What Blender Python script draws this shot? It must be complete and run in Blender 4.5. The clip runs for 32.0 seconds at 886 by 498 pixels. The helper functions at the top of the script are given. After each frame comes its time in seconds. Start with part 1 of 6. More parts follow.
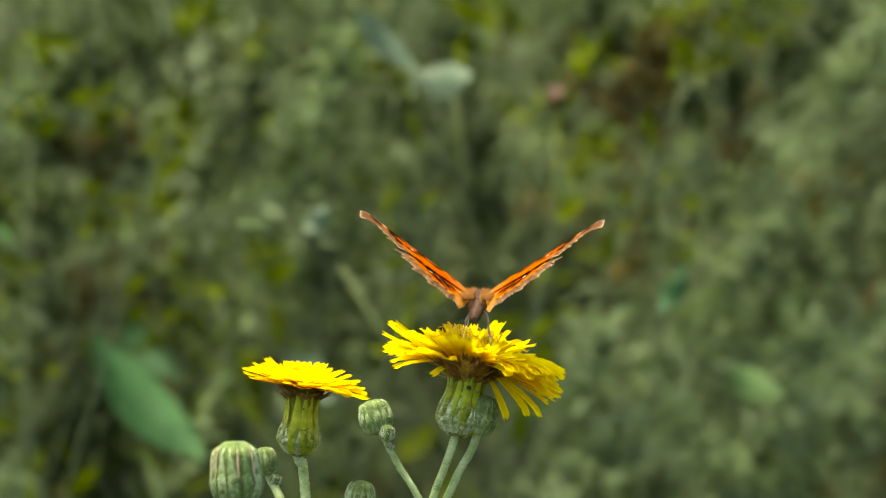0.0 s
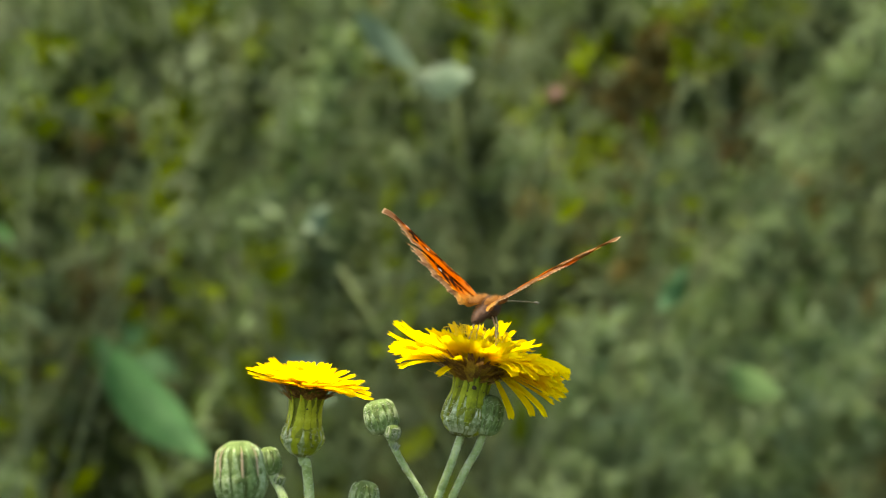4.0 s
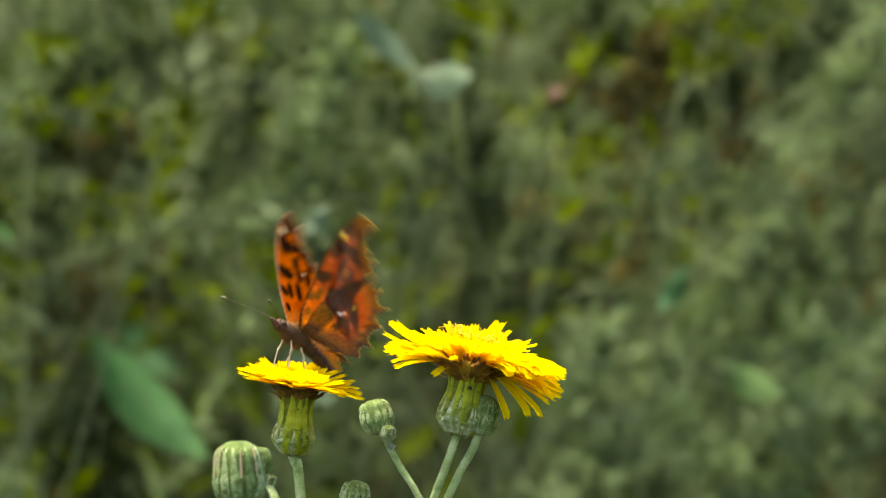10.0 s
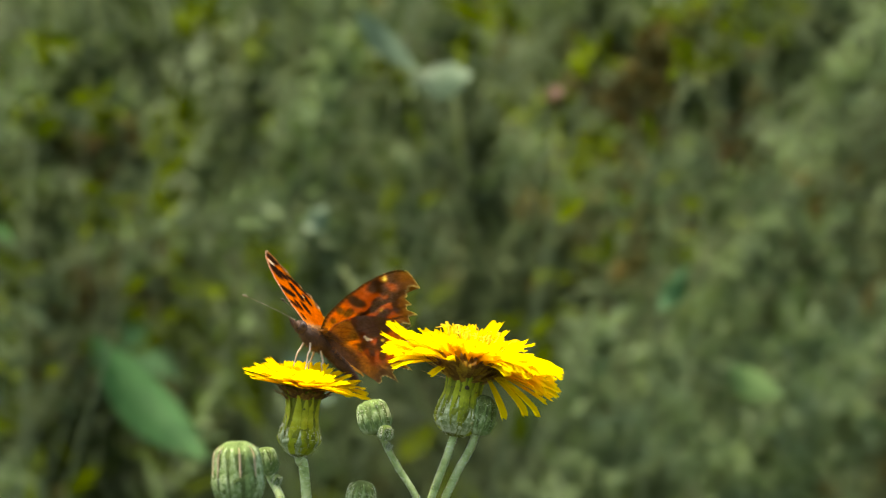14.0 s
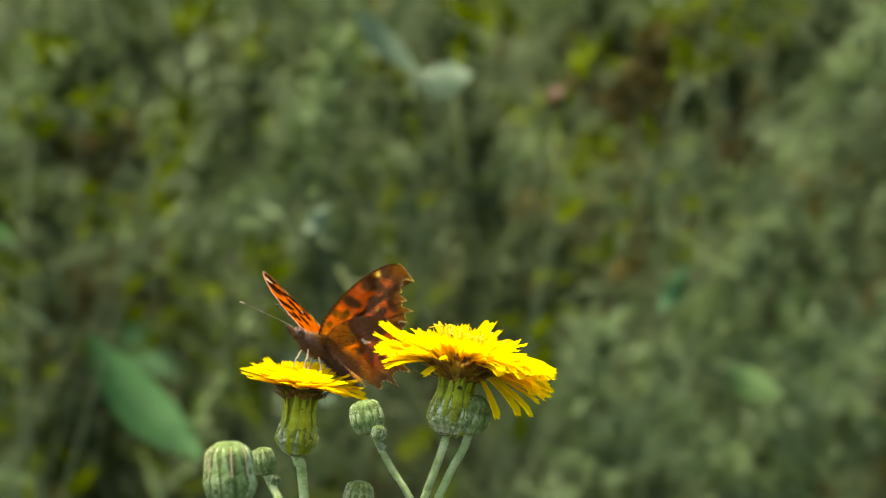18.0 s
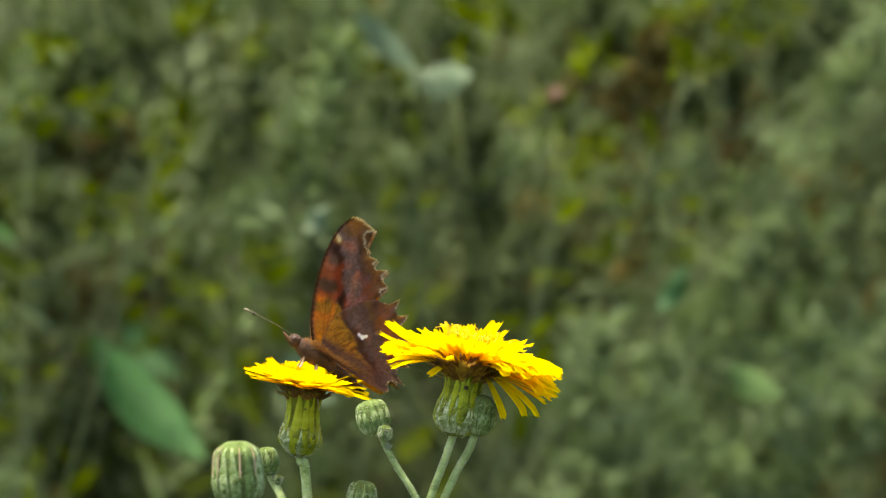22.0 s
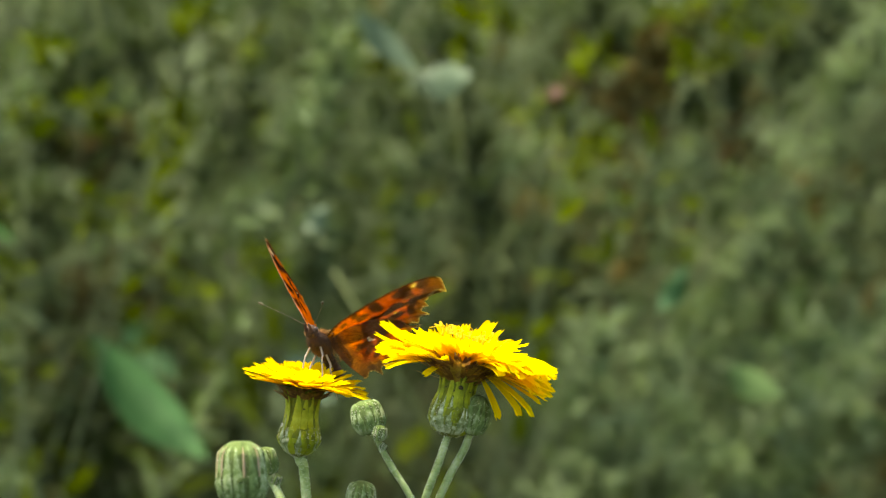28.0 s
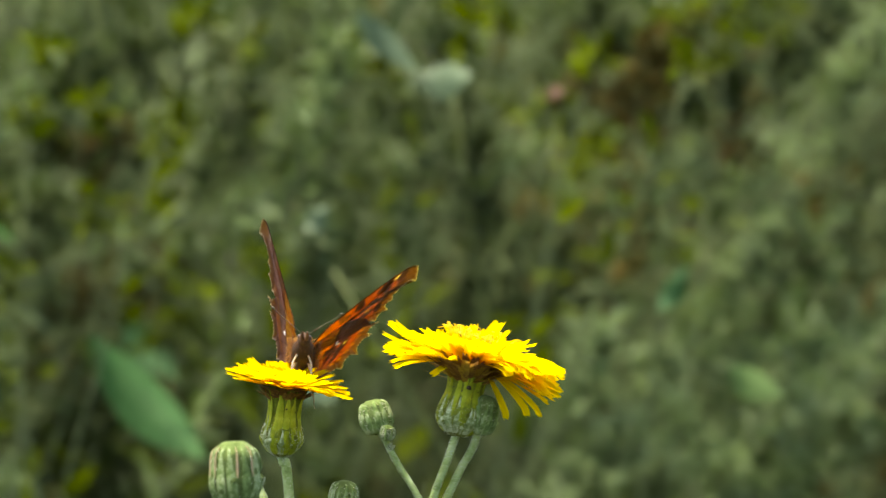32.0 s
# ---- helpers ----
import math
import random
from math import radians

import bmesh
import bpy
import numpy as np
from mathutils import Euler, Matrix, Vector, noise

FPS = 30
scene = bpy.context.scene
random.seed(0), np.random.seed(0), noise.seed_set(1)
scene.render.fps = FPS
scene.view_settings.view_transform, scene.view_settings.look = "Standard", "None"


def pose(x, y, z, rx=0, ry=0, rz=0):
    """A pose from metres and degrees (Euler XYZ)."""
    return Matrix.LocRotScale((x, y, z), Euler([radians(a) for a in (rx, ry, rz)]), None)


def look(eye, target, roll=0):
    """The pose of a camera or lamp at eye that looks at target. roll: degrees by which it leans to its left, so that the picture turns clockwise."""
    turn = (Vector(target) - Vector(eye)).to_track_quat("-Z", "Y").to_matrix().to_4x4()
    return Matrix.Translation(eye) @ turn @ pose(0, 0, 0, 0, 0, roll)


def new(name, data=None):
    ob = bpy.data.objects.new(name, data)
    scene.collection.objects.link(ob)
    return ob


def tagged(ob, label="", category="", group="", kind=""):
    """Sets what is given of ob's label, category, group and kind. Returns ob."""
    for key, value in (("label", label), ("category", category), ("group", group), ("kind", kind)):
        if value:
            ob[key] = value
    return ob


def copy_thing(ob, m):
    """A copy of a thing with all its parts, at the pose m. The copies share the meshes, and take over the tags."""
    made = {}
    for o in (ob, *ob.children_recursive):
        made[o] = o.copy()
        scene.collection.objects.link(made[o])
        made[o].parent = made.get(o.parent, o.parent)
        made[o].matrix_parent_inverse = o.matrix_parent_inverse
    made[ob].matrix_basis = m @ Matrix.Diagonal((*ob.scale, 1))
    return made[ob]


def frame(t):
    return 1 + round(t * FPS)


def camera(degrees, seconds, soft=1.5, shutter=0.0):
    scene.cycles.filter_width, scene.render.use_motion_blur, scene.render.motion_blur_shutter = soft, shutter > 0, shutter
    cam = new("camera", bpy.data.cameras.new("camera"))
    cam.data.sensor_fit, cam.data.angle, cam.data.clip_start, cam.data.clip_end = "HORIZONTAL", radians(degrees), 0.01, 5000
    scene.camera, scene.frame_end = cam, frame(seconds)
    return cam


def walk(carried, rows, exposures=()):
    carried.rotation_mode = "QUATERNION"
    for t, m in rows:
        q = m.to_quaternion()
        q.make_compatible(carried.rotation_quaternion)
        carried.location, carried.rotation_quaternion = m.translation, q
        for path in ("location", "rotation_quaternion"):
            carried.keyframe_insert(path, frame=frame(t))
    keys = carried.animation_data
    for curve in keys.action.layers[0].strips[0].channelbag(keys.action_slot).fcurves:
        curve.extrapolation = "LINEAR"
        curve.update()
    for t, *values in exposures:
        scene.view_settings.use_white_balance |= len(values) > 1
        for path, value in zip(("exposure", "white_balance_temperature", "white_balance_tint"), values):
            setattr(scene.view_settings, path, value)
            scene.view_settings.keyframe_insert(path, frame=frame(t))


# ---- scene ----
cam = camera(8.0, 32.0, soft=1.3, shutter=0.5)
TILT = 3.0
EYE = (0.0, -math.cos(radians(TILT)), 0.55 + math.sin(radians(TILT)))
VIEW = look(EYE, (0.0, 0.0, 0.55))
walk(cam, [(0.0, VIEW), (32.0, VIEW)], [(0.0, 2.28, 7600.0, 6.4), (9.0, 2.28, 7600.0, 6.4), (11.0, 2.19, 7600.0, 6.4), (32.0, 2.19, 7600.0, 6.4)])
# a long macro lens, wide open: sharp at the flowers, soft behind
cam.data.dof.use_dof = True
cam.data.dof.focus_distance = 1.0
cam.data.dof.aperture_fstop = 42.0

# ---- light: a bright hazy sky, the sun high behind the flowers ----
SUN_EL, SUN_AZ = 75.0, -95.0
world = bpy.data.worlds.new("sky")
scene.world = world
world.use_nodes = True
wn = world.node_tree
sky = wn.nodes.new("ShaderNodeTexSky")
sky.sky_type = "NISHITA"
sky.sun_disc = False
sky.sun_elevation, sky.sun_rotation = radians(SUN_EL), radians(SUN_AZ)
sky.air_density, sky.dust_density = 1.0, 3.0
wn.links.new(sky.outputs["Color"], wn.nodes["Background"].inputs["Color"])
wn.nodes["Background"].inputs["Strength"].default_value = 0.13
sun = new("sun", bpy.data.lights.new("sun", "SUN"))
sun.data.energy, sun.data.angle, sun.data.color = 3.1, radians(12), (1.0, 0.95, 0.86)
sun_from = Vector((math.sin(radians(SUN_AZ)) * math.cos(radians(SUN_EL)), math.cos(radians(SUN_AZ)) * math.cos(radians(SUN_EL)), math.sin(radians(SUN_EL))))
sun.matrix_world = look(sun_from * 20, (0, 0, 0))

MM = 0.001
RNG = random.Random(7)


# ---- materials ----
def nodes_of(name):
    m = bpy.data.materials.new(name)
    m.use_nodes = True
    t = m.node_tree
    t.nodes.remove(t.nodes["Principled BSDF"])
    return m, t, t.nodes["Material Output"]


def add(t, kind, **values):
    n = t.nodes.new(kind)
    for k, v in values.items():
        n.inputs[k].default_value = v
    return n


def ramp(t, fac, stops):
    r = t.nodes.new("ShaderNodeValToRGB")
    while len(r.color_ramp.elements) < len(stops):
        r.color_ramp.elements.new(0.5)
    for e, (p, c) in zip(r.color_ramp.elements, stops):
        e.position, e.color = p, (*c, 1)
    t.links.new(fac, r.inputs["Fac"])
    return r.outputs["Color"]


def mixed(t, fac, a, b, mode="MIX"):
    n = t.nodes.new("ShaderNodeMix")
    n.data_type, n.blend_type = "RGBA", mode
    for socket, value in ((n.inputs["Factor"], fac), (n.inputs["A"], a), (n.inputs["B"], b)):
        if isinstance(value, (int, float)):
            socket.default_value = value
        elif isinstance(value, tuple):
            socket.default_value = (*value, 1)
        else:
            t.links.new(value, socket)
    return n.outputs["Result"]


def tissue(name, stops, coarse, fine, rough=0.55, through_light=0.35, bump=0.2, tint=None, per_piece=0.0, spec=0.3, clump=0.5):
    """Living tissue: colour varied at two scales, some light passing through."""
    m, t, out = nodes_of(name)
    co = t.nodes.new("ShaderNodeTexCoord").outputs["Object"]
    n1 = add(t, "ShaderNodeTexNoise", Scale=coarse, Detail=4.0)
    n2 = add(t, "ShaderNodeTexNoise", Scale=fine, Detail=6.0)
    t.links.new(co, n1.inputs["Vector"])
    t.links.new(co, n2.inputs["Vector"])
    fac = add(t, "ShaderNodeMath")
    fac.operation = "MULTIPLY_ADD"
    t.links.new(n1.outputs["Fac"], fac.inputs[0])
    fac.inputs[1].default_value = 0.65
    half = add(t, "ShaderNodeMath")
    half.operation = "MULTIPLY_ADD"
    t.links.new(n2.outputs["Fac"], half.inputs[0])
    half.inputs[1].default_value, half.inputs[2].default_value = 0.35, 0.0
    t.links.new(half.outputs[0], fac.inputs[2])
    value = fac.outputs[0]
    if per_piece:
        geo = t.nodes.new("ShaderNodeNewGeometry")
        info = t.nodes.new("ShaderNodeObjectInfo")
        wrap = add(t, "ShaderNodeMix")
        wrap.inputs["Factor"].default_value = clump
        t.links.new(geo.outputs["Random Per Island"], wrap.inputs["A"])
        t.links.new(info.outputs["Random"], wrap.inputs["B"])
        piece = add(t, "ShaderNodeMath")
        piece.operation = "MULTIPLY_ADD"
        t.links.new(wrap.outputs["Result"], piece.inputs[0])
        piece.inputs[1].default_value = per_piece
        shift = add(t, "ShaderNodeMath")
        shift.operation = "SUBTRACT"
        t.links.new(value, shift.inputs[0])
        shift.inputs[1].default_value = per_piece / 2
        t.links.new(shift.outputs[0], piece.inputs[2])
        value = piece.outputs[0]
    col = ramp(t, value, stops)
    b = add(t, "ShaderNodeBsdfPrincipled", Roughness=rough)
    b.inputs["Specular IOR Level"].default_value = spec
    t.links.new(col, b.inputs["Base Color"])
    bp = add(t, "ShaderNodeBump", Strength=bump, Distance=0.0004)
    t.links.new(n2.outputs["Fac"], bp.inputs["Height"])
    t.links.new(bp.outputs["Normal"], b.inputs["Normal"])
    tr = t.nodes.new("ShaderNodeBsdfTranslucent")
    t.links.new(mixed(t, 1.0, col, tint or (1, 1, 1), "MULTIPLY"), tr.inputs["Color"])
    mx = add(t, "ShaderNodeMixShader", Fac=through_light)
    t.links.new(b.outputs[0], mx.inputs[1])
    t.links.new(tr.outputs[0], mx.inputs[2])
    t.links.new(mx.outputs[0], out.inputs["Surface"])
    return m


PETAL = tissue("petal_yellow", [(0.2, (0.80, 0.58, 0.003)), (0.5, (0.83, 0.63, 0.004)), (0.8, (0.85, 0.66, 0.008))], 180, 1500, 0.7, 0.7, 0.2, (1.0, 1.0, 0.5), 0.2, 0.05)
DRY = tissue("withered_fringe", [(0.3, (0.075, 0.032, 0.010)), (0.5, (0.22, 0.11, 0.028)), (0.7, (0.50, 0.33, 0.04))], 400, 2500, 0.8, 0.25, 0.4, per_piece=0.3)
BRACT = tissue("bract_green", [(0.26, (0.0339, 0.029, 0.00581)), (0.38, (0.136, 0.174, 0.00968)), (0.55, (0.281, 0.339, 0.0174)), (0.8, (0.426, 0.484, 0.0484))], 420, 1500, 0.6, 0.25, 0.6, per_piece=0.35, spec=0.15)
HEAD_CORE = tissue("head_core", [(0.3, (0.06, 0.07, 0.009)), (0.55, (0.13, 0.16, 0.016)), (0.8, (0.20, 0.23, 0.035))], 420, 1500, 0.7, 0.1, 0.6, spec=0.1)
WOOLLY = tissue("woolly_green", [(0.30, (0.0517, 0.0747, 0.0207)), (0.46, (0.196, 0.253, 0.103)), (0.62, (0.46, 0.517, 0.345))], 700, 3500, 0.9, 0.1, 0.9, spec=0.05)
BUDGREEN = tissue("bud_green", [(0.28, (0.041, 0.0738, 0.0164)), (0.5, (0.139, 0.209, 0.0697)), (0.72, (0.377, 0.443, 0.262))], 800, 3000, 0.8, 0.15, 0.8, per_piece=0.3, spec=0.1)
BUD_CORE = tissue("bud_core", [(0.3, (0.0373, 0.058, 0.0133)), (0.6, (0.0998, 0.141, 0.0456)), (0.8, (0.215, 0.265, 0.133))], 600, 3000, 0.9, 0.05, 0.6, spec=0.05)
ROSY = tissue("rosy_seam", [(0.3, (0.27, 0.225, 0.105)), (0.7, (0.413, 0.3, 0.203))], 400, 3000, 0.8, 0.2, 0.5)
STEM = tissue("stem_green", [(0.3, (0.127, 0.195, 0.0488)), (0.5, (0.293, 0.39, 0.146)), (0.7, (0.527, 0.605, 0.321))], 500, 3000, 0.8, 0.15, 0.8, spec=0.1)
HAIR = tissue("pale_hair", [(0.3, (0.41, 0.448, 0.321)), (0.7, (0.702, 0.731, 0.605))], 300, 2000, 0.8, 0.4, 0.0)
STAMEN = tissue("stamen_gold", [(0.3, (0.72, 0.48, 0.008)), (0.7, (0.90, 0.70, 0.02))], 400, 2000, 0.6, 0.3, 0.2, per_piece=0.3)
EYE_DARK = tissue("dark_speck", [(0.3, (0.02, 0.015, 0.008)), (0.7, (0.05, 0.035, 0.015))], 500, 3000, 0.7, 0.0, 0.3)
SOIL = tissue("soil_litter", [(0.3, (0.018, 0.016, 0.009)), (0.5, (0.034, 0.036, 0.014)), (0.7, (0.045, 0.058, 0.02))], 3, 60, 0.95, 0.0, 1.0)
GREY_LEAF = tissue("grey_green_leaf", [(0.15, (0.0186, 0.0271, 0.00548)), (0.38, (0.0386, 0.0574, 0.0133)), (0.6, (0.0573, 0.0847, 0.0352)), (0.85, (0.116, 0.148, 0.0783))], 30, 400, 0.75, 0.3, 0.3, (0.9, 1.0, 0.5), 0.85, 0.12, 0.65)
FINE_LEAF = tissue("silvery_leaf", [(0.15, (0.0558, 0.0828, 0.0248)), (0.4, (0.097, 0.14, 0.0513)), (0.6, (0.123, 0.173, 0.0869)), (0.85, (0.213, 0.267, 0.149))], 30, 400, 0.8, 0.3, 0.3, (0.9, 1.0, 0.6), 0.6, 0.12, 0.45)
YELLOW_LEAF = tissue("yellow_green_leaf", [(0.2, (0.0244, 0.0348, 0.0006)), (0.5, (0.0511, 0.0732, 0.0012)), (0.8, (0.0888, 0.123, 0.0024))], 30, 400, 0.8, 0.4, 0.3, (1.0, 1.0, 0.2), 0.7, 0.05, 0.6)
DEEP_LEAF = tissue("blue_green_leaf", [(0.3, (0.018, 0.054, 0.0156)), (0.5, (0.03, 0.087, 0.024)), (0.7, (0.051, 0.12, 0.0372))], 40, 300, 0.7, 0.3, 0.3, (0.7, 1.0, 0.5), spec=0.15)
PALE_LEAF = tissue("pale_leaf", [(0.3, (0.0426, 0.0722, 0.0361)), (0.7, (0.082, 0.123, 0.0672))], 40, 300, 0.6, 0.3, 0.3)
FRESH_LEAF = tissue("fresh_green_leaf", [(0.3, (0.040, 0.080, 0.022)), (0.7, (0.075, 0.125, 0.042))], 40, 300, 0.7, 0.3, 0.3, (0.9, 1.0, 0.5), spec=0.12)
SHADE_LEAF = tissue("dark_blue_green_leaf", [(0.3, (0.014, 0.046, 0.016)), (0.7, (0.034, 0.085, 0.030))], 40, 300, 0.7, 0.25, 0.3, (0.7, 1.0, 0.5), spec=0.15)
# darkened leaf green: the shade among the weeds is put into the colour
DARK_SHADE_LEAF = tissue("dark_shade_leaf", [(0.2, (0.0179, 0.0256, 0.00835)), (0.5, (0.033, 0.0482, 0.0153)), (0.8, (0.055, 0.071, 0.0278))], 30, 400, 0.8, 0.2, 0.3, (0.9, 1.0, 0.5), 0.7, 0.12)
RUST_LEAF = tissue("rusty_leaf", [(0.2, (0.0238, 0.019, 0.00544)), (0.5, (0.0442, 0.0354, 0.00816)), (0.8, (0.0748, 0.0612, 0.0109))], 30, 300, 0.85, 0.3, 0.3, per_piece=0.6, spec=0.05)
PINK = tissue("pink_petal", [(0.3, (0.15, 0.085, 0.075)), (0.7, (0.24, 0.15, 0.13))], 100, 800, 0.6, 0.4, 0.2)
DEAD = tissue("dry_stalk", [(0.3, (0.030, 0.045, 0.007)), (0.7, (0.060, 0.080, 0.016))], 60, 500, 0.7, 0.1, 0.5)


# ---- mesh helpers ----
def mesh_of(name, verts, faces, material, smooth=True):
    me = bpy.data.meshes.new(name)
    me.from_pydata([tuple(v) for v in verts], [], faces)
    me.materials.append(material)
    if smooth:
        me.polygons.foreach_set("use_smooth", [True] * len(me.polygons))
    me.update()
    return me


def piece(name, me, parent, m=None, label=""):
    ob = new(name, me)
    ob.parent = parent
    if m is not None:
        ob.matrix_basis = m
    if label:
        ob["label"] = label
    return ob


def empty(name, m, label, category, group="", kind=""):
    ob = new(name)
    ob.empty_display_size = 0.01
    ob.matrix_basis = m
    return tagged(ob, label, category, group, kind)


def bezier(points, n):
    """A smooth line through the points."""
    p = [Vector(q) for q in points]
    p = [2 * p[0] - p[1]] + p + [2 * p[-1] - p[-2]]
    line = []
    for i in range(1, len(p) - 2):
        a, b, c, d = p[i - 1], p[i], p[i + 1], p[i + 2]
        for k in range(n):
            s = k / n
            line.append(0.5 * (2 * b + (c - a) * s + (2 * a - 5 * b + 4 * c - d) * s * s + (3 * b - a - 3 * c + d) * s ** 3))
    return line + [p[-2]]


def tube(line, radius, sides=10):
    """Verts and faces of a tube; radius(s) with s from 0 to 1. Closed at the ends."""
    verts, faces = [], []
    side = Vector((1, 0, 0))
    for i, q in enumerate(line):
        way = (line[min(i + 1, len(line) - 1)] - line[max(i - 1, 0)]).normalized()
        side = (side - way * side.dot(way))
        side = side.normalized() if side.length > 1e-6 else way.orthogonal().normalized()
        other = way.cross(side)
        r = radius(i / (len(line) - 1))
        for k in range(sides):
            a = 2 * math.pi * k / sides
            verts.append(q + side * (r * math.cos(a)) + other * (r * math.sin(a)))
    for i in range(len(line) - 1):
        for k in range(sides):
            j = (k + 1) % sides
            faces.append((i * sides + k, i * sides + j, (i + 1) * sides + j, (i + 1) * sides + k))
    faces.append(tuple(range(sides))[::-1])
    faces.append(tuple(range((len(line) - 1) * sides, len(line) * sides)))
    return verts, faces


def lathe(profile, sides=40, ribs=0, depth=0.0, bumpy=0.0):
    """A turned body from (radius, height) pairs in mm, with ribs."""
    verts, faces = [], []
    for r, z in profile:
        for k in range(sides):
            a = 2 * math.pi * k / sides
            rr = r * (1 + depth * math.cos(ribs * a)) if ribs else r
            rr *= 1 + bumpy * noise.noise((math.cos(a) * 3, math.sin(a) * 3, z))
            verts.append((rr * MM * math.cos(a), rr * MM * math.sin(a), z * MM))
    n = len(profile)
    for i in range(n - 1):
        for k in range(sides):
            j = (k + 1) % sides
            faces.append((i * sides + k, i * sides + j, (i + 1) * sides + j, (i + 1) * sides + k))
    faces.append(tuple(range(sides))[::-1])
    faces.append(tuple(range((n - 1) * sides, n * sides)))
    return verts, faces


def smooth_profile(profile, n=4):
    return [(q.x, q.y) for q in bezier([(r, z, 0) for r, z in profile], n)]


def fuzz(roots, length, width, rng, droop=0.0):
    """Hairs as slim three-sided blades from (place, direction) pairs."""
    verts, faces = [], []
    for q, d in roots:
        d = (d + Vector((rng.gauss(0, 0.35), rng.gauss(0, 0.35), rng.gauss(0, 0.35) - droop))).normalized()
        s = d.orthogonal().normalized()
        o = d.cross(s)
        ln = length * rng.uniform(0.5, 1.3)
        b = len(verts)
        verts += [q + s * width, q - s * width * 0.5 + o * width * 0.87, q - s * width * 0.5 - o * width * 0.87, q + d * ln]
        faces += [(b, b + 1, b + 3), (b + 1, b + 2, b + 3), (b + 2, b, b + 3)]
    return verts, faces


# ---- ground ----
def make_ground():
    verts, faces = [], []
    radii = [0, 0.3, 0.6, 1, 1.5, 2, 3, 4, 6, 9, 14, 25, 60, 200, 800, 2500]
    for i, r in enumerate(radii):
        for k in range(48):
            a = 2 * math.pi * k / 48
            x, y = r * math.cos(a), r * math.sin(a)
            verts.append((x, y, -0.004 + (0.02 * noise.noise((x * 2, y * 2, 0)) if 0 < r < 60 else 0)))
    for i in range(len(radii) - 1):
        for k in range(48):
            j = (k + 1) % 48
            faces.append((i * 48 + k, (i + 1) * 48 + k, (i + 1) * 48 + j, i * 48 + j))
    g = new("ground", mesh_of("ground", verts, faces, SOIL))
    tagged(g, "dark soil and plant litter under the meadow", "ground", kind="structure")


make_ground()


def make_grass():
    """Low grass and herbs all over the meadow, one sheet of blades."""
    rng = np.random.default_rng(8)
    n = 90000
    r, a = 7.0 * np.sqrt(rng.random(n)), rng.uniform(0, 2 * math.pi, n)
    foot = np.stack([r * np.cos(a), r * np.sin(a), np.zeros(n)], 1)
    turn, lean = rng.uniform(0, 2 * math.pi, n), rng.uniform(0.1, 0.9, n)
    clear = np.abs(foot[:, 0]) > 0.16 + 0.09 * np.abs(foot[:, 1] + 1)
    high, wide = rng.uniform(0.08, 0.24, n) * np.where(clear, rng.uniform(1, 2.2, n), 1), rng.uniform(0.004, 0.011, n)
    way = np.stack([np.cos(turn) * np.sin(lean), np.sin(turn) * np.sin(lean), np.cos(lean)], 1)
    side = np.stack([-np.sin(turn), np.cos(turn), np.zeros(n)], 1) * wide[:, None]
    mid = foot + way * (0.55 * high)[:, None]
    top = foot + way * high[:, None] - np.array([0, 0, 0.2]) * high[:, None] * lean[:, None]
    v = np.stack([foot - side * 0.5, foot + side * 0.5, mid + side * 0.5, mid - side * 0.5, top], 1).reshape(-1, 3)
    k = np.arange(n)[:, None] * 5
    f = [tuple(q) for q in (k + np.array([[0, 1, 2, 3]])).tolist()] + [tuple(q) for q in (k + np.array([[3, 2, 4]])).tolist()]
    grass = new("meadow_grass", mesh_of("meadow_grass", v.tolist(), f, GREY_LEAF, False))
    tagged(grass, "low green meadow grass and herbs", "grass", kind="stuff")


make_grass()


# ---- the flowering plants ----
def petal_mesh(name, length, width, bend, rng, cup=0.25, teeth=5, segs=7):
    """A strap-shaped ray with a channel along it, a toothed tip and a bend, from the origin along +x. Sizes in mm, bend in degrees (down)."""
    verts, faces = [], []
    x = z = 0.0
    step = length / segs
    twist = rng.uniform(-1.4, 1.4) * cup
    sway = rng.uniform(-0.06, 0.06) * length
    cols = teeth
    for i in range(segs + 1):
        s = i / segs
        w = width * (0.38 + 0.62 * min(1, s * 2.2)) * (1 - 0.12 * max(0, s - 0.75) * 4)
        ang = radians(bend) * (s ** 1.5)
        for k in range(cols + 1):
            v = k / cols - 0.5
            px = x
            if i == segs:
                px += -0.6 * (k % 2) - 0.3 * abs(v)
            lift = cup * width * (4 * v * v - 0.35) * (0.4 + 0.6 * s)
            tw = twist * s
            verts.append((px * MM, (v * w * math.cos(tw) + sway * s * s) * MM, (z + lift + v * w * math.sin(tw)) * MM))
        x += step * math.cos(ang)
        z -= step * math.sin(ang)
    for i in range(segs):
        for k in range(cols):
            a = i * (cols + 1) + k
            faces.append((a, a + 1, a + cols + 2, a + cols + 1))
    return mesh_of(name, verts, faces, PETAL)


PETAL_MESHES = {}


def petal_kind(length, bend, width, cup):
    key = (round(length * 2) / 2, round(bend / 12) * 12, width, RNG.randrange(3))
    if key not in PETAL_MESHES:
        PETAL_MESHES[key] = petal_mesh("petal", key[0], width * RNG.uniform(0.85, 1.15), key[1], RNG, cup)
    return PETAL_MESHES[key]


